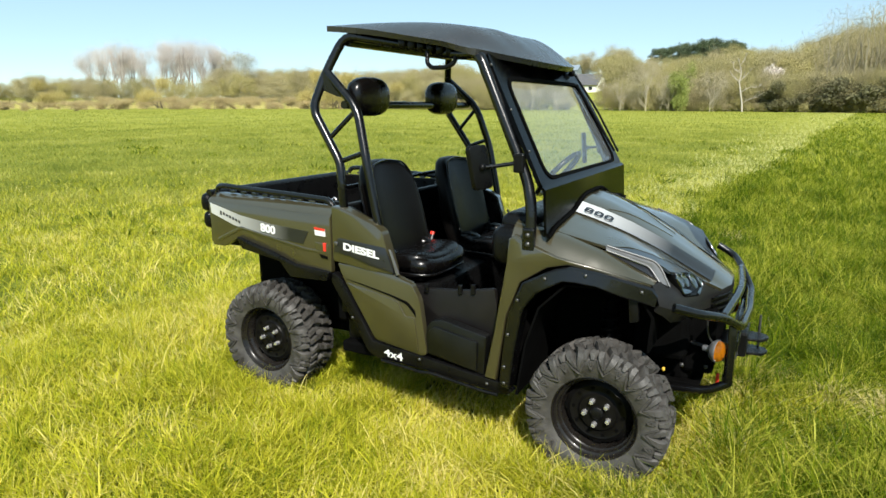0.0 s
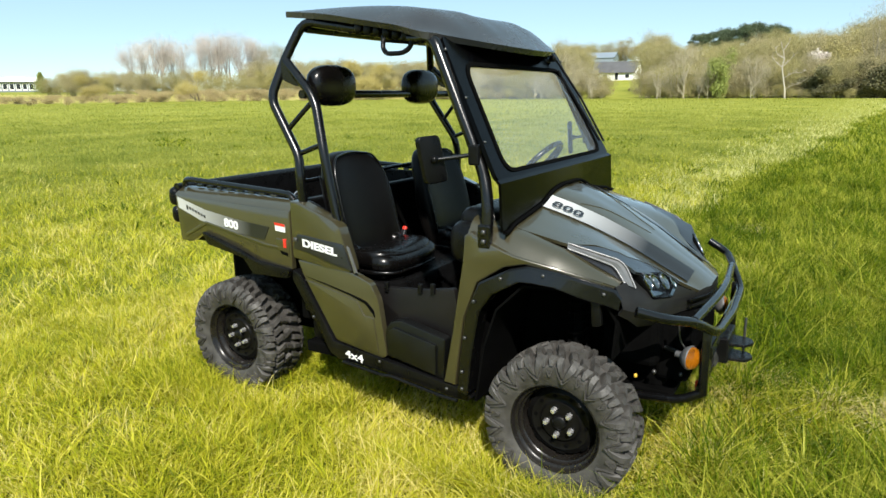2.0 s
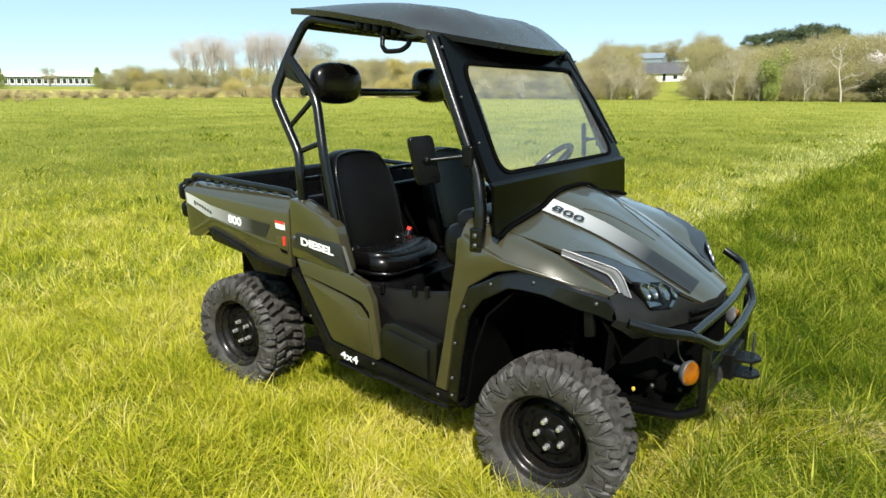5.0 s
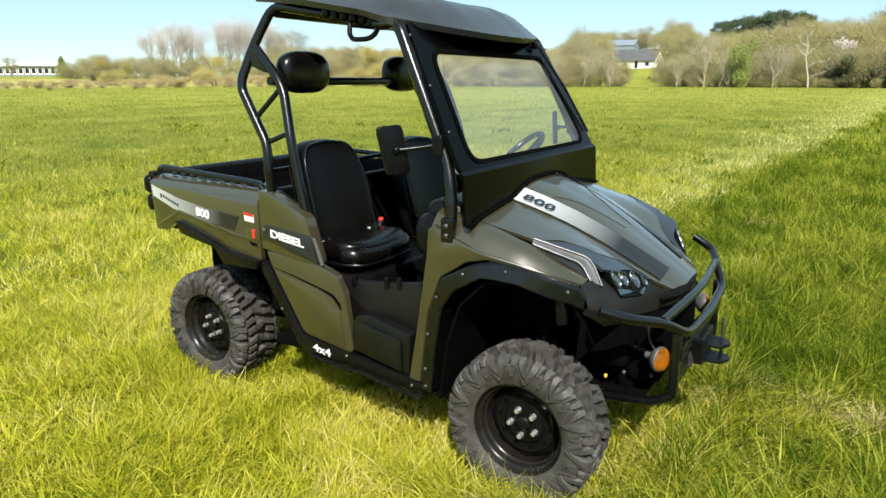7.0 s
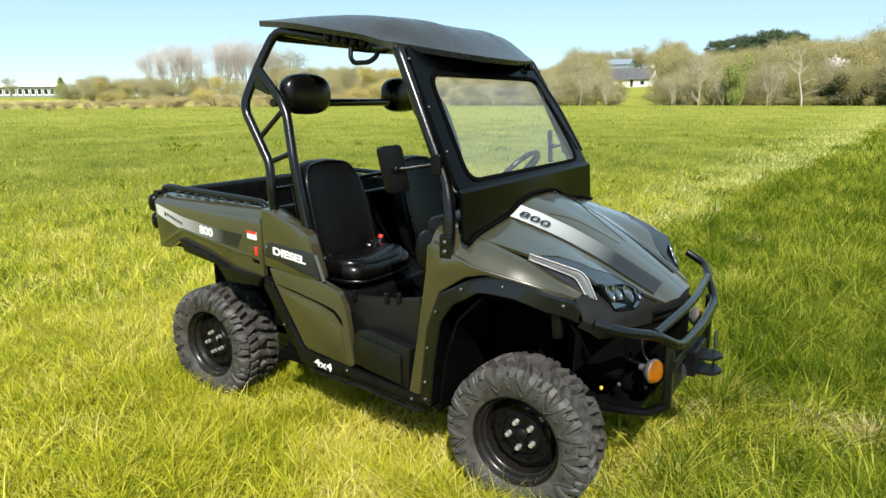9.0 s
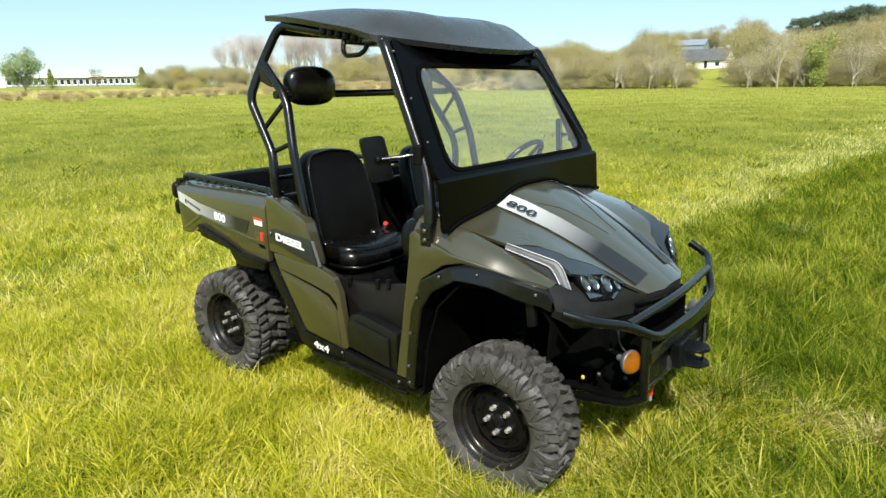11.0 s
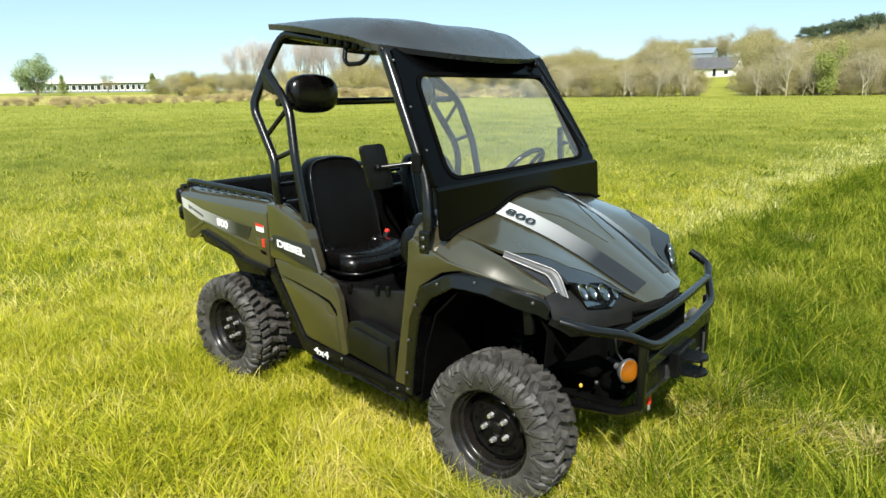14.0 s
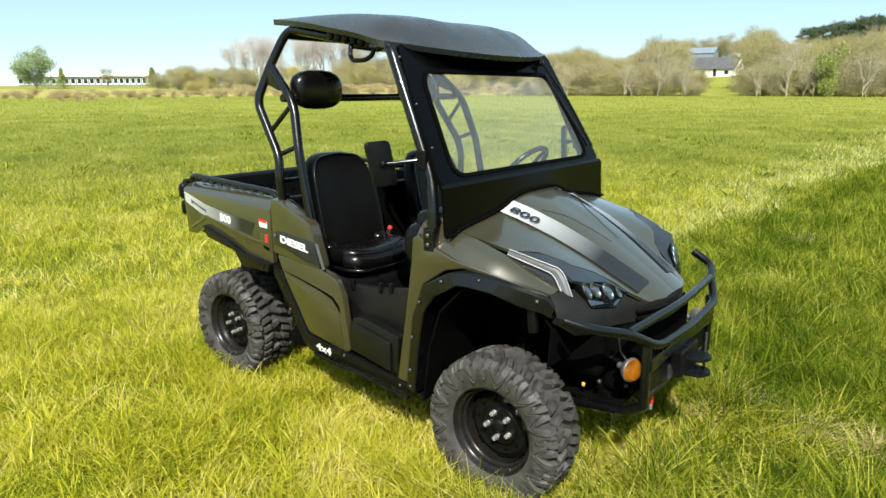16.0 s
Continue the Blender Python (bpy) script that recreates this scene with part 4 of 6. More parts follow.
for s in (-1, 1):
    c = Vector((1.306, s * 0.400, 0.893))
    fx = Vector((0.120, -s * 0.31, -0.058)).normalized()
    fy = Vector((-0.062, 0.0, 0.124)).normalized()
    nn = fx.cross(fy).normalized()
    if nn.x < 0:
        nn = -nn
    lay = lambda u, v, d: c + fx * u + fy * v + nn * (0.012 - d)  # noqa: E731
    poly = smooth_poly([(-0.140, 0.056), (0.04, 0.058), (0.135, 0.012), (0.03, -0.058), (-0.100, -0.062)], 0.012)
    lampb = part("headlamp", plate(poly, lay, 0.03, 0.005), DEEP, CAR, "headlamp cluster with three round reflectors", 40)
    for u, v, r, w in ((-0.098, 0.014, 0.030, 0.55), (-0.052, 0.018, 0.028, 0.75), (0.018, 0.014, 0.031, 0.70), (0.078, 0.008, 0.020, 0.60)):
        bm = bmesh.new()
        rings = [[bm.verts.new(lay(u + w * r * q * math.cos(2 * math.pi * k / 20), v + 1.1 * r * q * math.sin(2 * math.pi * k / 20), dd)) for k in range(20)] for q, dd in ((1.10, -0.001), (1.08, -0.008), (1.0, -0.009), (0.85, -0.0055), (0.6, -0.003), (0.3, -0.0015), (0.28, -0.006), (0.02, -0.007))]
        for a, b in zip(rings, rings[1:]):
            for k in range(20):
                bm.faces.new((a[k], a[(k + 1) % 20], b[(k + 1) % 20], b[k]))
        part("reflector", bm, LAMP, lampb, "bright reflector bowl", 60)
    for poly2 in ([(-0.105, -0.052), (-0.112, -0.022), (-0.045, -0.030), (-0.02, -0.040)], [(0.015, -0.046), (0.06, -0.018), (0.075, -0.022), (0.03, -0.052)]):
        part("lamp_facet", plate(poly2, lambda u, v, d: lay(u, v, d - 0.005), 0.006, 0.002), LAMP, lampb, "bright facet")
    part("lens", plate([(u * 0.98, v * 0.98) for u, v in poly], lambda u, v, d: lay(u, v, d - 0.009), 0.003, 0.0), LENS, lampb, "clear lens").visible_shadow = False
    # front indicator
    ind = part("indicator", lathe([(0.001, -0.034), (0.018, -0.033), (0.036, -0.028), (0.046, -0.017), (0.049, -0.005), (0.042, 0.0), (0.001, 0.002)], 24), AMBER, CAR, "round amber indicator lamp", 50)
    ind.matrix_local = Matrix.Translation((1.445, s * 0.405, 0.602)) @ Matrix.Rotation(radians(73 if s < 0 else 107), 4, "Z")
    bez = part("indicator_bezel", lathe([(0.049, -0.008), (0.052, -0.005), (0.051, 0.004), (0.038, 0.022), (0.016, 0.034), (0.014, 0.06)], 24), CHROME, ind, "bright bezel", 50)
    part("indicator_stem", tube([(1.40, s * 0.36, 0.60), (1.33, s * 0.33, 0.60)], 0.010, 0, 8), DULL, CAR, smooth=60)
# bull bar
bar = part("bull_bar", tube([(1.292, -0.708, 0.866), (1.39, -0.655, 0.836), (1.474, -0.50, 0.790), (1.535, -0.365, 0.712), (1.548, 0.0, 0.700), (1.535, 0.365, 0.712), (1.474, 0.50, 0.790), (1.425, 0.650, 0.826), (1.328, 0.655, 0.880)], 0.020, 0.06, 12), TUBE, CAR, "black tubular bull bar", 60)
part("upper_bar", tube([(1.468, -0.50, 0.795), (1.50, -0.1, 0.803), (1.50, 0.1, 0.803), (1.468, 0.50, 0.795)], 0.019, 0.10, 12), TUBE, bar, smooth=60)
for s in (-1, 1):
    part("post", box((1.505, s * 0.395, 0.59), (0.035, 0.036, 0.29), 0.008), TUBE, bar, smooth=40)
    part("lower_stay", tube([(1.505, s * 0.395, 0.455), (1.42, s * 0.39, 0.40), (1.15, s * 0.36, 0.36)], 0.02, 0.05, 10), TUBE, bar, smooth=60)
part("cross_plate", box((1.515, 0, 0.635), (0.03, 0.80, 0.06), 0.008), TUBE, bar)
part("cross_plate", box((1.49, 0, 0.545), (0.02, 0.76, 0.13), 0.006), BLACK, bar)
part("bottom_tube", tube([(1.49, -0.40, 0.47), (1.49, 0.40, 0.47)], 0.016, 0, 8), TUBE, bar, smooth=60)
part("wire", tube([(1.40, -0.44, 0.76), (1.405, -0.43, 0.68), (1.43, -0.40, 0.63)], 0.004, 0.04, 6), DULL, CAR, smooth=60)
part("marker_stud", blob((1.217, -0.360, 0.456), (0.008, 0.008, 0.010), nu=10, nv=6), YELLOW, CAR, "small yellow plastic cap", 80)
for x, y, z in ((1.36, -0.30, 0.52), (1.38, -0.24, 0.50), (1.38, -0.20, 0.47), (1.30, -0.38, 0.50), (1.40, -0.33, 0.49)):
    part("frame_bolt", blob((x, y, z), (0.010, 0.010, 0.010), nu=8, nv=5), DULL, CAR, smooth=80)
# winch fairlead and hook plates
hook = part("tow_mount", box((1.53, 0.0, 0.545), (0.05, 0.22, 0.12), 0.008), BLACK, CAR, "black winch fairlead with shackle plates")
for z in (0.500, 0.570):
    part("hook_plate", plate(smooth_poly([(-0.07, 0.0), (-0.06, 0.10), (0.0, 0.14), (0.05, 0.11), (0.07, 0.0)], 0.02), lambda u, v, d: (1.545 + v * 0.75, 0.0 + u, z - d), 0.012, 0.003), BLACK, hook)
part("hook_pin", tube([(1.60, 0.06, 0.49), (1.60, 0.06, 0.66)], 0.006, 0, 8), DULL, hook, smooth=60)
part("winch_drum", tube([(1.47, -0.12, 0.50), (1.47, 0.12, 0.50)], 0.05, 0, 14), DULL, hook, smooth=60)
part("red_tag", box((1.44, -0.13, 0.365), (0.016, 0.022, 0.05), 0.005), RED, CAR, "red plastic hook tag")
part("tag_tip", box((1.44, -0.13, 0.328), (0.012, 0.016, 0.03), 0.004), STEEL, CAR)

# wheels
def make_wheel(name, half, hub_y, radius=0.335):
    """A wheel about its own centre, its outer face towards -y."""
    R = radius
    prof = [(0.195, half - 0.022), (0.225, half - 0.006), (0.265, half), (R - 0.045, half - 0.004), (R - 0.040, half - 0.014), (R - 0.034, half - 0.045), (R - 0.032, 0)]
    prof = prof + [(r, -y) for r, y in prof[-2::-1]]
    ty = lathe(prof, 64)
    n = 13
    wall_, out_ = half + 0.010, (0.0, 1.0)
    LUGS = {
        "vee": [(0.012, R - 0.092, wall_ - 0.005, out_, 0.35), (-0.030, R - 0.066, wall_ + 0.001, out_, 0.75), (-0.068, R - 0.036, half + 0.008, (0.3, 0.95), 0.95), (-0.078, R - 0.013, half * 0.93, (0.8, 0.6), 1.0), (-0.070, R - 0.004, half * 0.74, (1, 0.15), 0.9)],
        "vee_arm": [(0.040, R - 0.080, wall_ - 0.004, out_, 0.35), (0.072, R - 0.058, wall_, out_, 0.55), (0.108, R - 0.034, half + 0.007, (0.3, 0.95), 0.75), (0.120, R - 0.014, half * 0.93, (0.8, 0.6), 0.85), (0.112, R - 0.005, half * 0.80, (1, 0.15), 0.7)],
        "shoulder": [(0.235, R - 0.040, half + 0.005, (0.3, 0.95), 0.5), (0.235, R - 0.014, half * 0.94, (0.8, 0.6), 0.85), (0.220, R - 0.005, half * 0.74, (1, 0.15), 0.9)],
        "step": [(0.345, R - 0.048, half + 0.004, (0.3, 0.95), 0.35), (0.340, R - 0.015, half * 0.93, (0.8, 0.6), 0.6), (0.330, R - 0.006, half * 0.80, (1, 0.15), 0.6)],
        "oblique": [(-0.040, R - 0.003, half * 0.62, (1, 0), 0.75), (0.035, R - 0.001, half * 0.22, (1, 0), 0.95)],
        "middle": [(0.155, R - 0.003, half * 0.62, (1, 0), 0.75), (0.195, R, half * 0.28, (1, 0), 0.9)],
        "inner": [(0.305, R - 0.002, half * 0.66, (1, 0), 0.8), (0.355, R - 0.001, half * 0.30, (1, 0), 0.75)],
        "centre": [(0.205, R, half * 0.15, (1, 0), 0.85), (0.255, R, -half * 0.12, (1, 0), 0.8)],
        "outline": [(-0.115, R - 0.034, half + 0.004, (0.3, 0.95), 0.2), (-0.080, R - 0.070, half + 0.007, out_, 0.24), (0.020, R - 0.108, half + 0.005, out_, 0.26), (0.120, R - 0.076, half + 0.006, out_, 0.24), (0.165, R - 0.040, half + 0.004, (0.3, 0.95), 0.2)],
        "ridge": [(0.215, R - 0.056, half + 0.003, out_, 0.22), (0.262, R - 0.090, half + 0.006, out_, 0.26), (0.310, R - 0.056, half + 0.003, out_, 0.22)],
        "mark": [(0.240, R - 0.052, half + 0.003, out_, 0.2), (0.262, R - 0.070, half + 0.005, out_, 0.24), (0.285, R - 0.052, half + 0.003, out_, 0.2)],
    }
    blocks = {}
    for kind, path in LUGS.items():
        for e in (-1, 1):
            w = 0.039 / R
            bm, prev = bmesh.new(), None
            for a, r, y, (nr, ny), q in path:
                deep = 0.034 if nr > 0.9 else 0.020 if nr > 0.5 else 0.014
                ring = []
                for side, down in ((-0.72, 0), (0.72, 0), (1.0, 0.3), (1.25, 1), (-1.25, 1), (-1.0, 0.3)):
                    rr, yy, aa = r - nr * deep * down, y - ny * deep * down, a + side * w * q * 0.5
                    ring.append(bm.verts.new((rr * math.cos(aa), e * yy, rr * math.sin(aa))))
                if prev:
                    for i in range(6):
                        bm.faces.new((prev[i], prev[(i + 1) % 6], ring[(i + 1) % 6], ring[i]))
                else:
                    bm.faces.new(ring)
                prev = ring
            bm.faces.new(prev[::-1])
            bmesh.ops.recalc_face_normals(bm, faces=bm.faces)
            for f in bm.faces:
                f.smooth = True
            for ed in bm.edges:
                if ed.calc_face_angle(0) > radians(34):
                    ed.smooth = False
            me = bpy.data.meshes.new("tread_block")
            bm.to_mesh(me)
            bm.free()
            me.materials.append(RUBBER)
            blocks[kind, e] = me
    lip = -(half - 0.028)
    rim = lathe([(0.203, lip + 0.012), (0.200, lip - 0.006), (0.192, lip - 0.008), (0.186, lip + 0.002), (0.182, lip + 0.016), (0.174, lip + 0.020), (0.172, lip + 0.040), (0.164, lip + 0.046), (0.162, hub_y + 0.024), (0.150, hub_y + 0.012), (0.128, hub_y - 0.002), (0.10, hub_y + 0.008), (0.075, hub_y - 0.004), (0.06, hub_y - 0.010), (0.001, hub_y - 0.010)], 56)
    wheel = part(name, rim, RIM, CAR, "black steel wheel with knobbly tyre", 50)
    part("tyre", ty, RUBBER, wheel, "dusty black tyre with chunky tread blocks", 28)
    for k in range(n):
        for e in (-1, 1):
            for kind in LUGS:
                if e > 0 and kind in ("ridge", "mark", "outline"):
                    continue
                ob = new("tread_block", blocks[kind, e])
                ob.parent = wheel
                ob.rotation_euler.y = -2 * math.pi * (k + (0.5 if e > 0 else 0)) / n
    for k in range(8):
        a = 2 * math.pi * (k + 0.5) / 8
        b = box((0.148, hub_y - 0.006 + 0.012, 0), (0.014, 0.01, 0.04), 0.003)
        b.transform(Matrix.Rotation(a, 4, "Y"))
        part("rim_slot", b, DEEP, wheel)
    disc = part("wheel_disc", lathe([(0.150, hub_y + 0.006), (0.128, hub_y - 0.007), (0.10, hub_y + 0.003), (0.088, hub_y - 0.003), (0.084, hub_y - 0.010), (0.03, hub_y - 0.0125)], 48), DISC, wheel, "black pressed wheel centre", 50)
    for k in range(10):
        a = 2 * math.pi * (k + 0.25) / 10
        part("disc_hole", lathe([(0.009, 0.001), (0.009, -0.0012), (0.0005, -0.0012)], 10), DEEP, disc).location = (0.114 * math.cos(a), hub_y - 0.0035, 0.114 * math.sin(a))
    part("hub_cap", lathe([(0.032, hub_y), (0.032, hub_y - 0.022), (0.026, hub_y - 0.028), (0.001, hub_y - 0.028)], 20), BLACK, wheel, "", 50)
    for k in range(5):
        a = 2 * math.pi * k / 5 + 0.35
        part("lug_nut", lathe([(0.0150, hub_y), (0.0125, hub_y - 0.016), (0.0125, hub_y - 0.024), (0.010, hub_y - 0.038), (0.001, hub_y - 0.040)], 6), STEEL, wheel, "bright wheel nut", 40).location = (0.058 * math.cos(a), 0, 0.058 * math.sin(a))
    return wheel


for x, half, hub, yc, zc in ((0.994, 0.117, -0.012, 0.665, 0.324), (-0.966, 0.135, -0.055, 0.600, 0.354)):
    for s in (-1, 1):
        w = make_wheel("wheel", half, hub, 0.328)
        w.matrix_local = Matrix.Translation((x, s * yc, zc)) @ Matrix.Rotation(0 if s < 0 else math.pi, 4, "Z") @ Matrix.Rotation(0.4 * s, 4, "Y")
    part("axle", tube([(x, -0.56, zc), (x, 0.56, zc)], 0.03, 0, 10), DEEP, CAR, smooth=60)
    for s in (-1, 1):
        # arms, shocks and coils blackened to carry the shade of the well
        arm = part("suspension_arm", tube([(x - 0.12, s * 0.28, 0.42), (x, s * 0.56, 0.33), (x + 0.12, s * 0.28, 0.42)], 0.018, 0.02, 8), DEEP, CAR, smooth=60)
        shock = part("shock_absorber", tube([(x, s * 0.50, 0.40), (x - 0.02, s * 0.42, 0.90)], 0.022, 0, 10), DEEP, CAR, "coil-over shock absorber", 60)
        coil = []
        for k in range(90):
            f = k / 89
            a = f * 9 * 2 * math.pi
            base = Vector((x, s * 0.50, 0.46)).lerp(Vector((x - 0.018, s * 0.43, 0.84)), f)
            coil.append(base + Vector((0.042 * math.cos(a), 0.042 * math.sin(a), 0)))
        part("coil", tube(coil, 0.007, 0, 5), DEEP, shock, smooth=70)

# grass
def grass_material(name, stops, patch, through=0.35, per=0.42):
    """Blades: colour by blade and by patches of the sward, partly lit through."""
    m, n, l, p = mat_nodes(name)
    geo, tc, no = n.new("ShaderNodeNewGeometry"), n.new("ShaderNodeTexCoord"), n.new("ShaderNodeTexNoise")
    no.inputs["Scale"].default_value, no.inputs["Detail"].default_value = patch, 4
    l.new(tc.outputs["Object"], no.inputs["Vector"])
    ma = n.new("ShaderNodeMath")
    ma.operation = "MULTIPLY_ADD"
    ma.inputs[1].default_value = per
    l.new(geo.outputs["Random Per Island"], ma.inputs[0])
    mr = n.new("ShaderNodeMapRange")
    mr.inputs["From Min"].default_value, mr.inputs["From Max"].default_value = 0.3, 0.7
    mr.inputs["To Min"].default_value, mr.inputs["To Max"].default_value = 0.0, 0.50
    n2, m2 = n.new("ShaderNodeTexNoise"), n.new("ShaderNodeMath")
    n2.inputs["Scale"].default_value, n2.inputs["Detail"].default_value = patch * 4.5, 3
    m2.operation = "MULTIPLY_ADD"
    m2.inputs[1].default_value = 0.55
    l.new(tc.outputs["Object"], n2.inputs["Vector"]), l.new(n2.outputs["Fac"], m2.inputs[0]), l.new(no.outputs["Fac"], m2.inputs[2])
    mr.inputs["From Min"].default_value, mr.inputs["From Max"].default_value = 0.58, 0.98
    l.new(m2.outputs[0], mr.inputs["Value"]), l.new(mr.outputs[0], ma.inputs[2])
    ramp = n.new("ShaderNodeValToRGB")
    while len(ramp.color_ramp.elements) < len(stops):
        ramp.color_ramp.elements.new(0.5)
    for e, (pos, col) in zip(ramp.color_ramp.elements, stops):
        e.position, e.color = pos, (*col, 1)
    l.new(ma.outputs[0], ramp.inputs["Fac"])
    l.new(ramp.outputs["Color"], p.inputs["Base Color"])
    p.inputs["Roughness"].default_value = 0.45
    p.inputs["Specular IOR Level"].default_value = 0.10
    tr, mix = n.new("ShaderNodeBsdfTranslucent"), n.new("ShaderNodeMixShader")
    mix.inputs["Fac"].default_value = through
    l.new(ramp.outputs["Color"], tr.inputs["Color"])
    l.new(p.outputs[0], mix.inputs[1]), l.new(tr.outputs[0], mix.inputs[2])
    l.new(mix.outputs[0], n["Material Output"].inputs["Surface"])
    return m


MEADOW = grass_material("meadow_blades", [(0.0, (0.086, 0.148, 0.011)), (0.25, (0.285, 0.325, 0.017)), (0.58, (0.53, 0.510, 0.032)), (0.84, (0.68, 0.62, 0.10)), (1.0, (0.76, 0.67, 0.24))], 1.1, 0.42, 0.76)
LUSH = grass_material("lush_blades", [(0.0, (0.022, 0.055, 0.003)), (0.42, (0.076, 0.130, 0.005)), (0.78, (0.215, 0.265, 0.012)), (1.0, (0.50, 0.49, 0.07))], 1.6, 0.45, 0.82)
# paler, bluer stops put distance haze into the far blades' colour
FARMEADOW = grass_material("hazed_far_blades", [(0.0, (0.17, 0.225, 0.040)), (0.30, (0.315, 0.345, 0.062)), (0.6, (0.49, 0.480, 0.105)), (0.85, (0.62, 0.60, 0.22)), (1.0, (0.70, 0.66, 0.38))], 0.35, 0.58, 0.28)
PALE = grass_material("seeding_grass", [(0.0, (0.50, 0.50, 0.12)), (0.5, (0.68, 0.65, 0.26)), (1.0, (0.85, 0.80, 0.48))], 2.0, 0.4)
STRAW = grass_material("dry_straw", [(0.0, (0.48, 0.39, 0.14)), (1.0, (0.78, 0.67, 0.34))], 3.0, 0.2)
rng = np.random.default_rng(7)


def soft_noise(x, y, scale, seed):
    """Smooth value noise on a lattice, 0 to 1."""
    g = np.random.default_rng(seed).random((256, 256))
    u, v = x * scale + 1000.0, y * scale + 1000.0
    i, j = np.floor(u).astype(int), np.floor(v).astype(int)
    fu, fv = u - i, v - j
    fu, fv = fu * fu * (3 - 2 * fu), fv * fv * (3 - 2 * fv)
    q = lambda a, b: g[a % 256, b % 256]  # noqa: E731
    return (q(i, j) * (1 - fu) + q(i + 1, j) * fu) * (1 - fv) + (q(i, j + 1) * (1 - fu) + q(i + 1, j + 1) * fu) * fv


def lushness(x, y):
    """Where the tall green strip beside the mown meadow lies."""
    edge = np.maximum(0.35, 0.088 * y - 0.35) + 0.25 * (soft_noise(x, y, 1.3, 5) - 0.5) + 0.7 * (soft_noise(x, y, 0.55, 57) - 0.5)
    near = np.clip((y - 0.2) / 1.2, 0, 1) * np.clip((x - edge) / 0.5 + 0.5, 0, 1)
    front = np.clip((x - 1.15 - 0.10 * (y + 2.2)) / 0.5, 0, 1) * np.clip((0.6 - y) / 0.8, 0, 1)
    return np.maximum(near, 0.85 * front)


def strew(r0, r1, a0, a1, count, centre=(2.1, -2.95)):
    r = np.sqrt(rng.uniform(r0 * r0, r1 * r1, count))
    a = np.radians(rng.uniform(a0, a1, count))
    return centre[0] + r * np.cos(a), centre[1] + r * np.sin(a)


def blades(x, y, length, width, curl, joints, az=None):
    """Tapered, bowed blades as plain arrays of points and faces."""
    n = len(x)
    if az is None:
        az = soft_noise(x, y, 0.8, 11) * 4 * np.pi + rng.normal(0, 1.9, n)
    dx, dy = np.cos(az), np.sin(az)
    fa = rng.uniform(0, np.pi, n)
    wx, wy = np.cos(fa) * width / 2, np.sin(fa) * width / 2
    foot = swell(x, y) - 0.01
    lean = np.abs(rng.normal(0.75, 0.45, n)) * curl
    pts, cols = [], []
    for k in range(joints + 1):
        f = k / joints
        s = lean * f * f * 0.9 + lean * f * 0.25
        px, py = x + dx * length * s, y + dy * length * s
        pz = length * f * np.sqrt(np.clip(1 - (lean * 0.55 * f) ** 2, 0.12, 1)) + foot
        w = 1 - f ** 1.5
        if k < joints:
            pts += [np.stack((px - wx * w, py - wy * w, pz), 1), np.stack((px + wx * w, py + wy * w, pz), 1)]
        else:
            pts.append(np.stack((px, py, pz), 1))
    per = len(pts)
    verts = np.stack(pts, 1).reshape(-1, 3)
    base = (np.arange(n) * per)[:, None]
    tris = []
    for k in range(joints - 1):
        a = 2 * k
        tris += [base + np.array([a, a + 1, a + 3]), base + np.array([a, a + 3, a + 2])]
    a = 2 * (joints - 1)
    tris.append(base + np.array([a, a + 1, a + 2]))
    return verts, np.stack(tris, 1).reshape(-1, 3)


def tufts(cx, cy, length, spread, each, width, curl=1.0):
    """Clumps of blades that lean out from their centres."""
    n = len(cx)
    a, q = rng.uniform(0, 2 * np.pi, (n, each)), np.sqrt(rng.random((n, each)))
    x, y = cx[:, None] + np.cos(a) * q * spread[:, None], cy[:, None] + np.sin(a) * q * spread[:, None]
    ln = length[:, None] * rng.uniform(0.55, 1.15, (n, each)) * (1.1 - 0.35 * q)
    lay = a + 0.5 * rng.normal(size=(n, each))
    return blades(x.ravel(), y.ravel(), ln.ravel(), width * rng.uniform(0.6, 1.3, n * each), curl, 3, lay.ravel())


def clear_of_wheels(x, y):
    return ~((np.abs(x) < 1.55) & (np.abs(y) < 0.80))


def raw_mesh(name, verts, tris, material, label, category="grass"):
    me = bpy.data.meshes.new(name)
    me.vertices.add(len(verts))
    me.vertices.foreach_set("co", np.ascontiguousarray(verts, dtype=np.float32).ravel())
    me.loops.add(tris.size)
    me.loops.foreach_set("vertex_index", np.ascontiguousarray(tris, dtype=np.int32).ravel())
    me.polygons.add(len(tris))
    me.polygons.foreach_set("loop_start", np.arange(len(tris), dtype=np.int32) * 3)
    me.polygons.foreach_set("loop_total", np.full(len(tris), 3, dtype=np.int32))
    me.update(calc_edges=True)
    me.materials.append(material)
    return tagged(new(name, me), label, category, kind="stuff")


def stack(sets):
    vs, ts, at = [], [], 0
    for v, t in sets:
        vs.append(v), ts.append(t + at)
        at += len(v)
    return np.concatenate(vs), np.concatenate(ts)


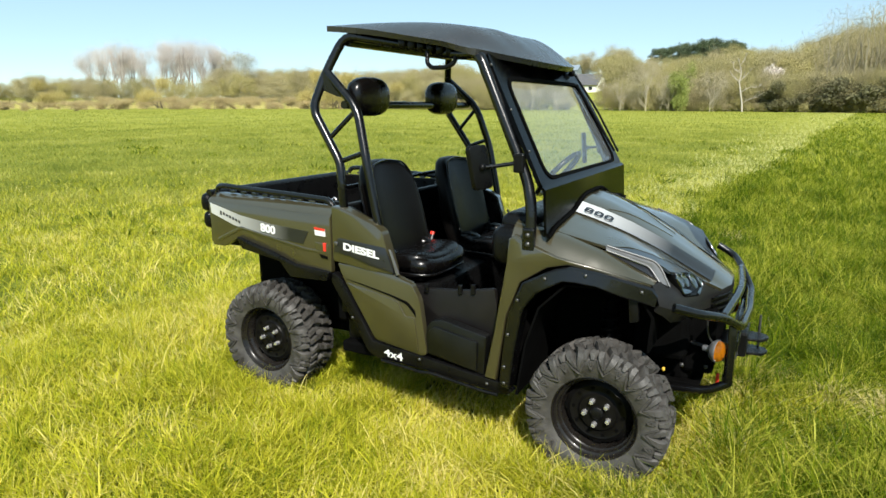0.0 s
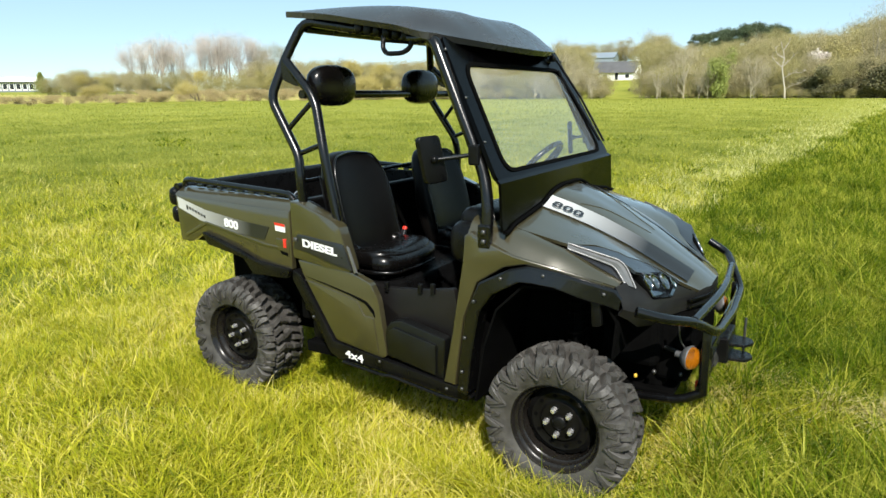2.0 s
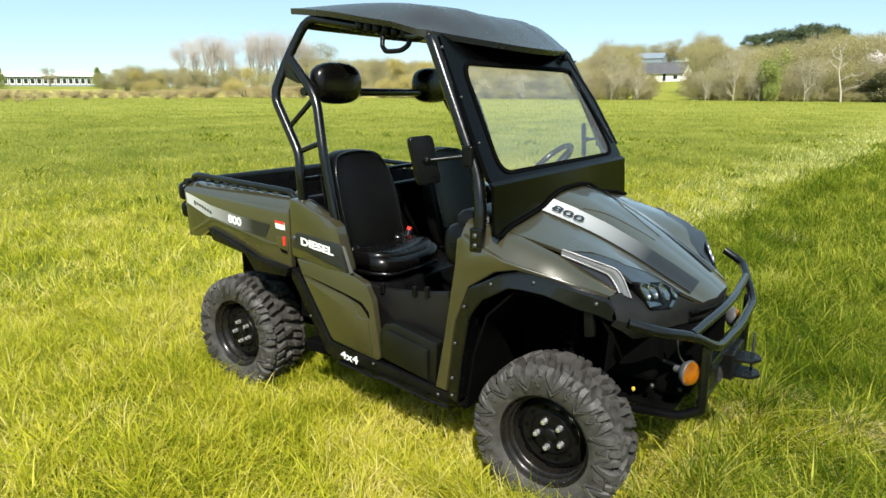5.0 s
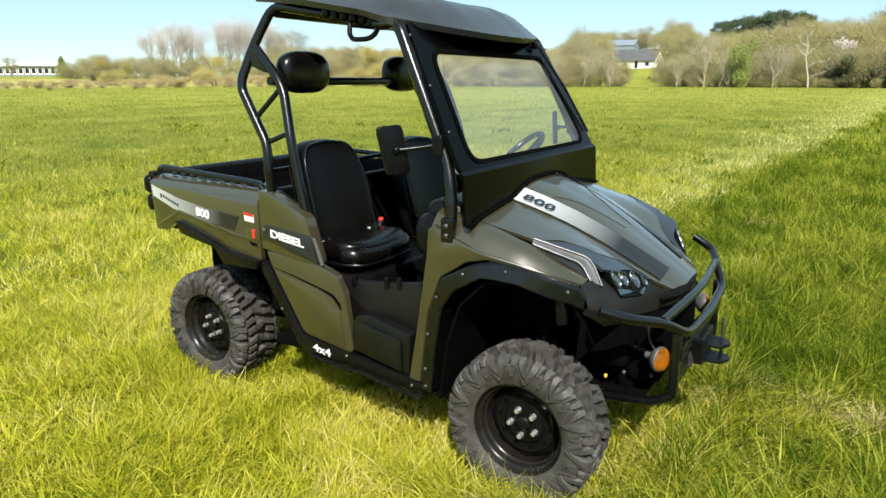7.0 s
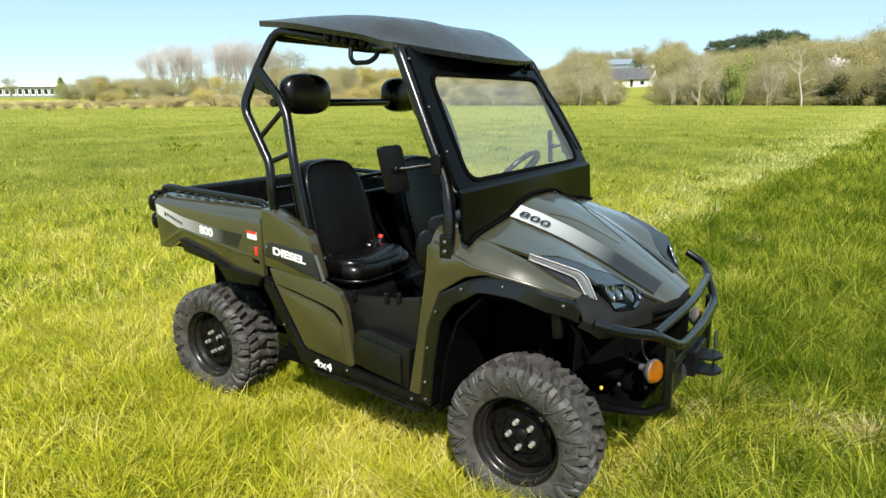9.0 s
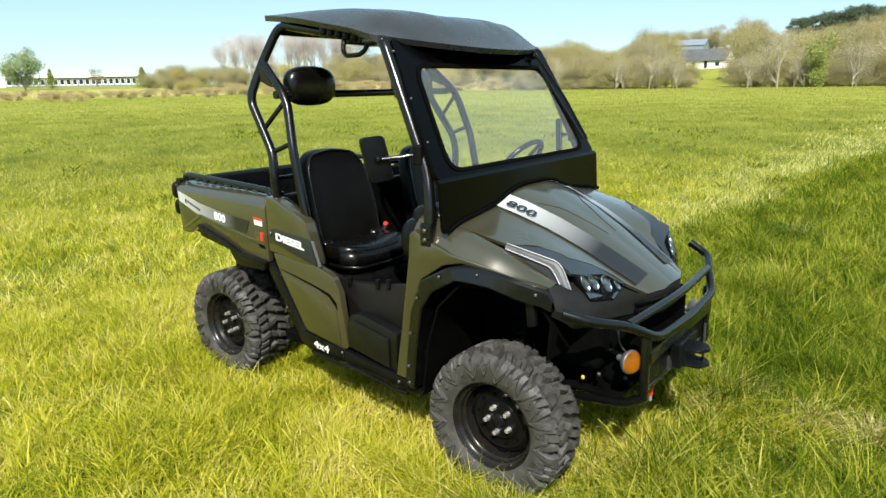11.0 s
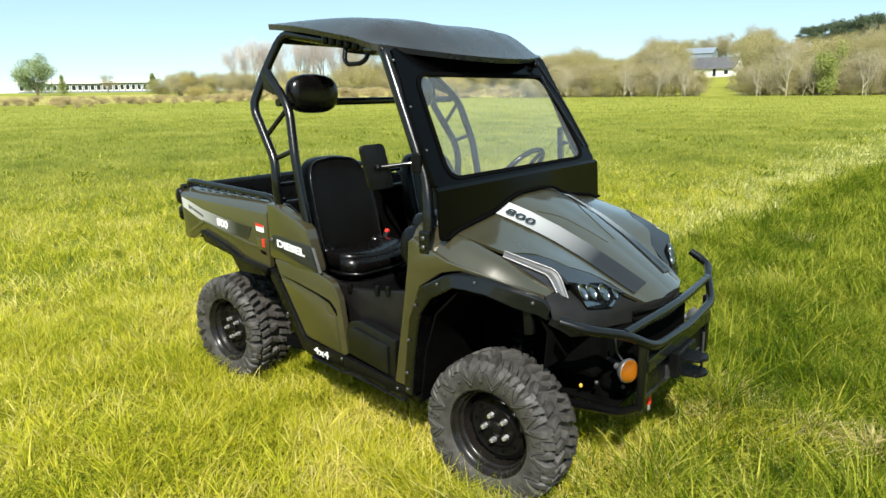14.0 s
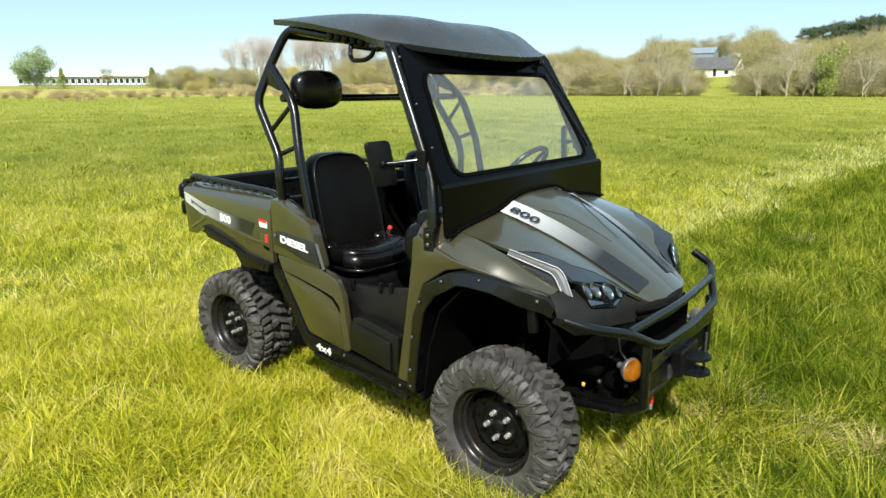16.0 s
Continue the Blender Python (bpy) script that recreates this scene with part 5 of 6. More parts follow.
meadow, lush, straw, far, pale = [], [], [], [], []
for r0, r1, a0, a1, count, wide, tall, joints in (
        (2.0, 6.0, 58, 180, 225000, 0.0078, 1.0, 3), (2.0, 6.0, 58, 180, 110000, 0.008, 0.62, 2), (6.0, 21.0, 70, 172, 460000, 0.0115, 1.0, 2), (12.0, 58.0, 72, 170, 420000, 0.025, 0.9, 2),
        (30.0, 112.0, 74, 168, 170000, 0.060, 0.75, 1), (0.0, 2.0, 0, 360, 16000, 0.014, 1.0, 2), (2.0, 9.0, 180, 418, 110000, 0.019, 1.0, 2), (6.0, 12.0, 0, 70, 26000, 0.019, 1.0, 2)):
    x, y = strew(r0, r1, a0, a1, count)
    tuft = soft_noise(x, y, 3.2, 21)
    big = soft_noise(x, y, 0.55, 22)
    keep = rng.random(count) < 0.25 + 0.6 * tuft + 0.35 * soft_noise(x, y, 9.0, 24)
    span = np.hypot(x - 2.1, y + 2.95)
    if r1 == 21.0:
        keep &= rng.random(count) < (21.0 - span) / 9.0
    if r1 == 58.0:
        keep &= (rng.random(count) < (58.0 - span) / 28.0) & (rng.random(count) < (span - 12.0) / 8.0)
    if r0 == 30.0:
        keep &= rng.random(count) < (span - 30.0) / 28.0
    x, y, tuft, big = x[keep], y[keep], tuft[keep], big[keep]
    lu = lushness(x, y)
    is_lush = rng.random(len(x)) < lu
    clump = soft_noise(x, y, 9.0, 24)
    length = tall * (0.02 + 0.055 * clump ** 2 + 0.075 * tuft ** 2 + 0.035 * big + rng.gamma(2.0, 0.016, len(x)))
    length = np.where(is_lush, length * (1.15 + 0.75 * tuft), length)
    tight = (np.abs(x - 0.0) < 1.3) & (np.abs(y) < 0.70)
    length = np.where(tight, np.minimum(length, 0.15), length)
    width = wide * rng.uniform(0.6, 1.3, len(x))
    # the hazed blade colour gets likelier with distance from the camera
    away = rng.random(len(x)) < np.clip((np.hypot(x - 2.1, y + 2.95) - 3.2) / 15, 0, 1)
    verge = np.clip(1 - (np.maximum(0.35, 0.088 * y - 0.35) - x) / (1.2 + 0.07 * y), 0, 1)
    seedy = ~is_lush & (y > 1.5) & (rng.random(len(x)) < 0.75 * verge * np.clip(tuft + 0.35, 0, 1))
    away, is_meadow = away & ~seedy, ~is_lush & ~seedy
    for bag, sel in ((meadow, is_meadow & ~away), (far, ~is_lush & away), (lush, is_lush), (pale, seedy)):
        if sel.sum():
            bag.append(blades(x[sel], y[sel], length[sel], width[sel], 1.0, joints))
# flattened dry patches ahead of the vehicle
for cx, cy, rx, ry, k in ((1.57, 0.80, 0.15, 0.05, 150), (2.25, 0.66, 0.12, 0.05, 110), (1.99, 0.66, 0.10, 0.04, 60), (1.5, 0.5, 0.25, 0.15, 40), (2.6, 1.5, 0.2, 0.08, 40), (1.25, 3.3, 0.25, 0.06, 70), (1.1, 5.2, 0.3, 0.1, 50)):
    k *= 2
    x, y = rng.normal(cx, rx * 0.4, k), rng.normal(cy, ry * 0.45, k)
    v, t = blades(x, y, rng.uniform(0.07, 0.16, k), rng.uniform(0.003, 0.006, k), 2.4, 3)
    v[:, 2] += 0.055
    straw.append((v, t))
# rank tufts against the front wheel and along the lower edge of the view
for cx, cy, rx, ry, k, ln in ((0.80, -0.92, 0.22, 0.05, 520, 0.20), (1.02, -0.90, 0.24, 0.05, 520, 0.15), (1.22, -0.92, 0.20, 0.10, 520, 0.18), (-1.20, -0.86, 0.16, 0.06, 260, 0.12), (1.45, -0.75, 0.2, 0.2, 300, 0.17), (-1.05, -0.90, 0.20, 0.06, 260, 0.13), (1.6, -1.1, 0.35, 0.25, 500, 0.19), (1.0, 0.9, 0.3, 0.2, 200, 0.16), (2.3, -0.3, 0.5, 0.4, 600, 0.20)):
    x, y = rng.normal(cx, rx * 0.7, k), rng.normal(cy, ry * 0.7, k)
    ok = ~((np.abs(np.abs(x) - 0.98) < 0.33) & (y > -0.80) & (y < -0.5))
    x, y = x[ok], y[ok]
    (lush if cx > 0.9 else meadow).append(blades(x, y, rng.uniform(0.55, 1.25, len(x)) * ln, rng.uniform(0.004, 0.008, len(x)), 0.9, 3))
# coarse bright blades through the tall strip ahead of the vehicle
k = 15000
x, y = rng.uniform(1.1, 4.2, k), rng.uniform(-1.6, 3.2, k)
ok = rng.random(k) < 0.15 + soft_noise(x, y, 5.0, 31)
x, y = x[ok], y[ok]
lush.append(blades(x, y, rng.uniform(0.10, 0.22, len(x)), rng.uniform(0.007, 0.012, len(x)), 1.2, 3))
pale.append(blades(x[::6] + 0.02, y[::6], rng.uniform(0.10, 0.20, len(x[::6])), rng.uniform(0.004, 0.008, len(x[::6])), 1.5, 3))
# clumps: rank ones in the tall strip, smaller ones through the meadow
x, y = strew(1.6, 9.0, 40, 108, 2600)
ok = (rng.random(2600) < lushness(x, y)) & clear_of_wheels(x, y)
x, y = x[ok], y[ok]
lush.append(tufts(x, y, rng.uniform(0.14, 0.30, len(x)), rng.uniform(0.03, 0.10, len(x)), 30, 0.0105, 1.1))
# rank tussocks that stand over the rest of the strip
x, y = strew(1.9, 8.0, 40, 104, 420)
ok = (rng.random(420) < lushness(x, y)) & ~((np.abs(x) < 1.85) & (np.abs(y) < 1.0))
x, y = x[ok], y[ok]
lush.append(tufts(x, y, rng.uniform(0.22, 0.38, len(x)), rng.uniform(0.06, 0.15, len(x)), 60, 0.0095, 1.35))
x, y = strew(1.8, 12.0, 64, 176, 3000)
ok = (rng.random(3000) > lushness(x, y)) & clear_of_wheels(x, y) & (rng.random(3000) < 0.25 + soft_noise(x, y, 1.1, 41))
x, y = x[ok], y[ok]
meadow.append(tufts(x, y, rng.uniform(0.09, 0.20, len(x)), rng.uniform(0.03, 0.09, len(x)), 24, 0.0092, 1.0))
# longer growth left standing beside the sill and the rear wheel
x, y = rng.uniform(-1.55, 0.62, 420), -0.84 - 0.22 * rng.random(420) ** 1.5
meadow.append(tufts(x, y, rng.uniform(0.09, 0.155, 420), rng.uniform(0.02, 0.05, 420), 16, 0.007, 0.8))
# broad-leaved weeds
weeds = []
for k in range(150):
    a, r = math.radians(rng.uniform(72, 170)), math.sqrt(rng.uniform(49, 900))
    cx, cy = 2.1 + r * math.cos(a), -2.95 + r * math.sin(a)
    if abs(cx) < 1.6 and abs(cy) < 0.9:
        continue
    q = int(rng.integers(14, 34))
    s = rng.uniform(0.10, 0.26)
    v, t = blades(rng.normal(cx, s, q), rng.normal(cy, s * 0.7, q), rng.uniform(0.09, 0.2, q), rng.uniform(0.025, 0.05, q), 1.3, 3)
    weeds.append((v, t))
raw_mesh("meadow_weeds", *stack(weeds), LUSH, "darker clumps of broad-leaved weeds in the meadow", "weed")
raw_mesh("meadow_grass", *stack(meadow), MEADOW, "sunlit yellow-green meadow grass")
raw_mesh("seeding_grass", *stack(pale), PALE, "pale seeding grass along the edge of the strip")
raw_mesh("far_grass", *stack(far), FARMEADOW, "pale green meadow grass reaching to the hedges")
raw_mesh("tall_grass", *stack(lush), LUSH, "taller dark green grass strip beside the meadow")
raw_mesh("dry_grass", *stack(straw), STRAW, "flattened patches of dry straw-coloured grass")

# distance: trees, hedges and houses
def twig_material(name, colour, vary=0.35):
    m, n, l, p = mat_nodes(name)
    geo, ramp = n.new("ShaderNodeNewGeometry"), n.new("ShaderNodeValToRGB")
    oi, ad = n.new("ShaderNodeObjectInfo"), n.new("ShaderNodeMath")
    ad.operation = "MULTIPLY_ADD"
    ad.inputs[1].default_value = 0.6
    mu = n.new("ShaderNodeMath")
    mu.operation = "MULTIPLY"
    mu.inputs[1].default_value = 0.4
    l.new(oi.outputs["Random"], mu.inputs[0]), l.new(geo.outputs["Random Per Island"], ad.inputs[0]), l.new(mu.outputs[0], ad.inputs[2])
    ramp.color_ramp.elements[0].color = (*[c * (1 - vary) for c in colour], 1)
    ramp.color_ramp.elements[1].color = (*[min(c * (1 + vary), 0.9) for c in colour], 1)
    l.new(ad.outputs[0], ramp.inputs["Fac"]), l.new(ramp.outputs["Color"], p.inputs["Base Color"])
    p.inputs["Roughness"].default_value = 0.8
    return m


BARK = twig_material("bark", (0.17, 0.135, 0.10))
GREYBARK = twig_material("grey_bark", (0.40, 0.36, 0.32))
PALEBARK = twig_material("pale_bark", (0.42, 0.385, 0.33), 0.2)
PALETWIG = twig_material("pale_twigs", (0.37, 0.33, 0.235), 0.25)
HEDGEBARK = twig_material("hedge_bark", (0.27, 0.245, 0.16))
TWIG = twig_material("bare_twigs", (0.32, 0.28, 0.145))
GREYTWIG = twig_material("grey_twigs", (0.50, 0.45, 0.41), 0.2)
BUD = twig_material("budding_twigs", (0.30, 0.27, 0.11))
TAN = twig_material("tan_twigs", (0.40, 0.32, 0.16), 0.25)
LEAF = twig_material("spring_leaves", (0.26, 0.33, 0.16))
OLIVELEAF = twig_material("budding_leaves", (0.225, 0.265, 0.06))
DARKLEAF = twig_material("evergreen_leaves", (0.07, 0.10, 0.05))
IVY = twig_material("ivy_leaves", (0.105, 0.10, 0.045))
BUDLEAF = twig_material("opening_buds", (0.32, 0.285, 0.105))
BLOSSOM = twig_material("white_blossom", (0.70, 0.63, 0.58), 0.15)
CATKIN = twig_material("willow_catkins", (0.42, 0.35, 0.12), 0.2)


def lobes(h, spread, base, kind, r):
    """Centres and sizes of the crown's masses."""
    out = []
    n = {"poplar": 12, "round": 17, "bush": 9, "cone": 9}[kind]
    for i in range(n):
        f = (i + 0.5) / n
        if kind == "cone":
            c = (r.normal(0, 0.10 * spread * (1 - f)), r.normal(0, 0.10 * spread * (1 - f)), h * (0.08 + 0.86 * f))
            s = (spread * 0.5 * (1.05 - 0.85 * f), spread * 0.5 * (1.05 - 0.85 * f), h * 0.12)
        else:
            a, q = r.uniform(0, 2 * math.pi), spread * 0.38 * math.sqrt(r.uniform(0, 1))
            z = h * (base + (1 - base) * r.uniform(0.18, 0.86))
            k = math.sqrt(max(0.15, 1 - ((z / h - base) / (1 - base) * 2 - 1) ** 2)) if kind != "poplar" else 0.8
            c = (q * math.cos(a) * k, q * math.sin(a) * k, z)
            s = (spread * r.uniform(0.13, 0.27), spread * r.uniform(0.13, 0.27), h * (1 - base) * r.uniform(0.11, 0.22))
        out.append((Vector(c), s))
    return out


def make_tree(name, h, spread, base, kind, bark, crown, count, size, seed, label, leaf=False, stems=1, fine=0.02, group=""):
    """A tapered trunk with limbs to each mass of the crown, and a crown of many fine twigs or leaves."""
    r = np.random.default_rng(seed)
    root = thing(name, label, "bush" if kind == "bush" else "tree", group=group)
    mass = lobes(h, spread, base, kind, r)
    bm = bmesh.new()
    tops = []
    for s in range(stems):
        foot = Vector((r.normal(0, 0.12 * spread), r.normal(0, 0.12 * spread), -0.3)) if stems > 1 else Vector((0, 0, -0.3))
        top = Vector((r.normal(0, 0.05 * spread), r.normal(0, 0.05 * spread), h * (0.9 if kind in ("poplar", "cone") else 0.7)))
        mid = foot.lerp(top, 0.5) + Vector((r.normal(0, 0.03 * h), r.normal(0, 0.03 * h), 0))
        tube([foot, foot.lerp(mid, 0.6), mid, top], h * (0.018 if stems == 1 else 0.009), 0.3, 6, bm=bm, r_end=h * 0.003)
        tops.append((foot, mid, top))
    for i, (c, s) in enumerate(mass):
        foot, mid, top = tops[i % stems]
        f = min(max((c.z / h - 0.25) * 0.9, 0.12), 0.8)
        a = foot.lerp(mid, f * 2) if f < 0.5 else mid.lerp(top, f * 2 - 1)
        tube([a, a.lerp(c, 0.5) + Vector((0, 0, -0.03 * h)), c + Vector((0, 0, s[2] * 0.5))], h * 0.0075, 0.3, 5, bm=bm, r_end=h * 0.002)
    part("trunk", bm, bark, root, smooth=60)
    each = count // len(mass)
    pos, dirs = [], []
    for c, s in mass:
        v = r.normal(size=(each, 3))
        v /= np.linalg.norm(v, axis=1)[:, None]
        rad = r.uniform(0.05, 1.0, each) ** 0.5 * (1.1 + (0.15 if leaf else 0.26) * r.normal(size=each))
        pos.append(np.array(c) + v * rad[:, None] * np.array(s))
        dirs.append(v)
    pos, dirs = np.concatenate(pos), np.concatenate(dirs)
    pos[:, 2] = np.maximum(pos[:, 2], 0.05)
    n = len(pos)
    if leaf:
        a, b = r.normal(size=(n, 3)), r.normal(size=(n, 3))
        a /= np.linalg.norm(a, axis=1)[:, None]
        b = np.cross(a, b)
        b /= np.linalg.norm(b, axis=1)[:, None]
        sz = size * r.uniform(0.5, 1.3, n)[:, None]
        verts = np.stack((pos - a * sz * 0.5, pos + b * sz * 0.5, pos + a * sz * 0.6, pos - b * sz * 0.45), 1).reshape(-1, 3)
        k = (np.arange(n) * 4)[:, None]
        tris = np.stack((k + np.array([0, 1, 2]), k + np.array([0, 2, 3])), 1).reshape(-1, 3)
    else:
        d = dirs * 0.35 + r.normal(0, 0.45, (n, 3)) + np.array((0, 0, 0.75 if kind == "poplar" else 0.35))
        d /= np.linalg.norm(d, axis=1)[:, None]
        w = np.cross(d, r.normal(size=(n, 3)))
        w /= np.linalg.norm(w, axis=1)[:, None]
        ln = size * r.uniform(0.5, 1.5, n)[:, None]
        wd = ln * r.uniform(0.6, 1.4, n)[:, None] * fine
        verts = np.stack((pos - w * wd, pos + w * wd, pos + d * ln), 1).reshape(-1, 3)
        tris = np.arange(n * 3).reshape(-1, 3)
    me = bpy.data.meshes.new("crown")
    me.from_pydata(verts.tolist(), [], tris.tolist())
    me.materials.append(crown)
    ob = new("crown", me)
    ob.parent = root
    return root


def spot(az, r, sink=0.0):
    """A place on the land seen at a bearing and a distance from the camera's stand."""
    x, y = 2.1 + r * math.cos(radians(az)), -2.95 + r * math.sin(radians(az))
    return Vector((x, y, rise(x, y) - sink))


def stand(src, az, r, scale=1.0, turn=0.0, tall=1.0, first=False):
    m = Matrix.Translation(spot(az, r, 0.1)) @ Matrix.Rotation(turn, 4, "Z") @ Matrix.Diagonal((scale, scale, scale * tall, 1))
    if first:
        src.matrix_world = m
        return src
    return copy_thing(src, m)


rt = random.Random(4)
poplar = make_tree("bare_tree", 18, 12, 0.18, "poplar", GREYBARK, GREYTWIG, 9000, 1.1, 31, "tall bare grey poplar behind the meadow", stems=3, fine=0.010, group="poplar row")
oak = make_tree("bare_tree", 16, 13, 0.16, "round", BARK, TWIG, 8500, 1.0, 32, "broad bare brown tree behind the meadow", fine=0.018, group="far trees")
scrub = make_tree("budding_tree", 9, 9, 0.04, "round", HEDGEBARK, BUD, 17000, 0.60, 33, "budding brown tree in the hedgerow", stems=3, fine=0.020, group="hedgerow trees")
scrub2 = make_tree("bare_tree", 9, 8.5, 0.06, "round", HEDGEBARK, TWIG, 16000, 0.60, 34, "bare brown tree in the hedgerow", stems=4, fine=0.019, group="hedgerow trees")
scrub3 = make_tree("hedge_tree", 9, 8, 0.05, "round", HEDGEBARK, BUDLEAF, 15000, 0.13, 45, "tree coming into olive bud in the hedgerow", leaf=True, stems=3, group="hedgerow trees")
bush = make_tree("bush", 4.2, 8.0, 0.0, "bush", BARK, TAN, 6500, 0.5, 35, "tan leafless bush at the meadow's edge", stems=5, fine=0.03, group="bushes at the meadow edge")
willow = make_tree("bush", 5.6, 7.0, 0.0, "bush", BARK, CATKIN, 6500, 0.5, 36, "yellowish willow bush at the meadow's edge", stems=5, fine=0.03, group="bushes at the meadow edge")
conifer = make_tree("leafy_tree", 9.6, 6.4, 0.0, "round", BARK, OLIVELEAF, 9000, 0.20, 37, "bright green leafy tree in the hedgerow", leaf=True)
aspen = make_tree("leafy_tree", 13.0, 10.5, 0.0, "round", BARK, LEAF, 14000, 0.27, 38, "pale green spring tree beyond the meadow", leaf=True, stems=2)
spire = make_tree("leafy_tree", 6.3, 5.0, 0.0, "cone", BARK, OLIVELEAF, 5000, 0.18, 43, "small pointed green tree beside the low building", leaf=True, group="small pointed trees")
pine = make_tree("pine_tree", 10, 11, 0.08, "round", BARK, DARKLEAF, 5200, 0.42, 39, "dark evergreen tree on the hill", leaf=True, group="pines on the hill")
ivy = make_tree("bush", 4.5, 7.5, 0.0, "bush", BARK, IVY, 9000, 0.22, 40, "dark ivy-grown bush at the meadow's edge", leaf=True, stems=4, group="ivy bushes")
tall = make_tree("bare_tree", 16, 11, 0.12, "round", PALETWIG, TWIG, 4200, 0.75, 41, "tall bare tree at the meadow edge", stems=4, fine=0.016, group="tall hedgerow trees")
edge_tree = make_tree("bare_tree", 11, 9.0, 0.10, "round", PALETWIG, PALETWIG, 3200, 0.75, 46, "bare pale-barked tree standing before the hedgerow", stems=3, fine=0.014, group="pale trees before the hedgerow")
def make_crooked_tree(seed):
    """An old tree with a bent pale trunk and a few bare broken limbs, with fine twigs at their ends."""
    r = np.random.default_rng(seed)
    root = thing("bare_tree", "crooked bare tree with a pale bleached trunk", "tree")
    bm = bmesh.new()
    line = [Vector(p) for p in ((0, 0, -0.3), (0.15, 0, 1.6), (0.55, 0.1, 3.4), (0.95, 0, 5.2), (0.75, -0.1, 6.6), (1.05, 0, 7.9), (1.5, 0.1, 9.2))]
    tube(line, 0.15, 0.5, 8, bm=bm, r_end=0.04)
    ends = [line[-1]]
    for at, pts in ((line[1], ((-1.1, 0.2, 2.3), (-2.2, 0.1, 2.6), (-3.3, 0.3, 3.4))), (line[2], ((-0.8, -0.3, 4.3), (-2.0, 0, 4.2), (-2.9, 0.2, 4.6))), (line[3], ((1.9, 0.2, 6.0), (2.7, 0, 6.9))),
                    (line[3], ((0.0, -0.4, 6.3), (-0.9, -0.2, 7.4))), (line[4], ((1.9, 0.3, 7.3), (2.3, 0.1, 8.4))), (line[5], ((0.4, 0, 8.8), (0.1, 0.2, 9.8)))):
        pts = [Vector(p) for p in pts]
        tube([at] + pts, 0.06, 0.3, 6, bm=bm, r_end=0.025)
        for p, q in zip([at] + pts, pts):
            for k in range(3):
                a = p.lerp(q, r.uniform(0.3, 1.0))
                b = a + Vector((r.normal(0, 0.45), r.normal(0, 0.3), r.uniform(0.1, 0.9)))
                tube([a, a.lerp(b, 0.5) + Vector((0, 0, 0.08)), b], 0.028, 0.1, 5, bm=bm, r_end=0.008)
    part("trunk", bm, PALEBARK, root, smooth=60)
    return root


birch = make_crooked_tree(42)
blossom = make_tree("blossom_tree", 8.2, 4.2, 0.5, "round", BARK, BLOSSOM, 2600, 0.22, 44, "tree in pinkish white blossom in the wood", leaf=True)

# left: poplars, a broad tree, low hedges
for i, (az, r, sc) in enumerate(((145.9, 235, 0.76), (145.2, 228, 0.86), (144.4, 236, 0.95), (143.7, 230, 0.98), (142.9, 238, 0.96), (142.2, 231, 0.90), (140.9, 232, 1.02), (140.2, 238, 1.05), (139.4, 231, 1.06), (138.7, 236, 1.07), (138.0, 230, 1.04), (137.2, 237, 1.0), (136.5, 232, 0.95))):
    stand(poplar, az, r, sc * 1.12, i * 1.3, 1.0, i == 0)
stand(oak, 135.2, 205, 0.93, 0.4, first=True)
for az, r, sc in ((149.5, 190, 0.42), (147.9, 195, 0.36), (155.3, 250, 0.44), (146.3, 190, 0.30), (131.5, 250, 0.66), (129.6, 255, 0.72), (133.2, 260, 0.6), (127.6, 250, 0.7)):
    stand(oak, az, r, sc, az, 1.0)
for i, (az, r, sc) in enumerate(((141.7, 122, 0.95), (128.0, 120, 1.30), (126.7, 121, 1.22), (129.2, 122, 1.05), (149.0, 135, 0.9), (122.6, 120, 0.9))):
    stand(willow, az, r, sc, i * 2.1, 1.0, i == 0)
k = 0
for az in np.arange(113.5, 168, 0.42):
    low = 146 < az
    stand(bush, az + rt.uniform(-0.4, 0.4), rt.uniform(116, 123) if rt.random() < 0.6 else rt.uniform(128, 160), rt.uniform(0.45, 0.72) if low else rt.uniform(0.5, 1.0), rt.uniform(0, 6), rt.uniform(0.75, 1.1), k == 0)
    k += 1
for az in np.arange(122, 152, 0.9):
    stand(scrub if rt.random() < 0.5 else scrub2, az + rt.uniform(-0.4, 0.4), rt.uniform(165, 225), rt.uniform(0.6, 1.0), rt.uniform(0, 6), 0.8)
for az in np.arange(120.5, 137.5, 0.45):
    a, r = az + rt.uniform(-0.3, 0.3), rt.uniform(165, 240)
    stand(rt.choice((scrub, scrub2, scrub2, scrub3)), a, r, (r * math.tan(radians(rt.uniform(1.9, 2.65))) + 1.7 - spot(a, r).z) / 9.0, rt.uniform(0, 6), 1.0)
for a, r, s in ((146.2, 172, 0.55), (147.0, 185, 0.68), (147.9, 176, 0.6), (148.5, 190, 0.66), (145.4, 180, 0.6), (144.6, 172, 0.62), (149.3, 182, 0.7), (150.4, 178, 0.66)):
    stand(rt.choice((scrub2, scrub3)), a, r, s, a, 1.0)
for az, r, sc in ((157.4, 92, 0.46), (156.4, 96, 0.40), (158.6, 98, 0.44), (153.2, 104, 0.36), (150.6, 106, 0.42), (147.4, 104, 0.34)):
    stand(bush, az, r, sc, az, 1.0)
stand(aspen, 160.1, 215, 1.0, 0, first=True)
stand(spire, 152.1, 225, 1.0, 2.0, first=True)
stand(spire, 158.3, 230, 0.75, 1.0, 1.25)

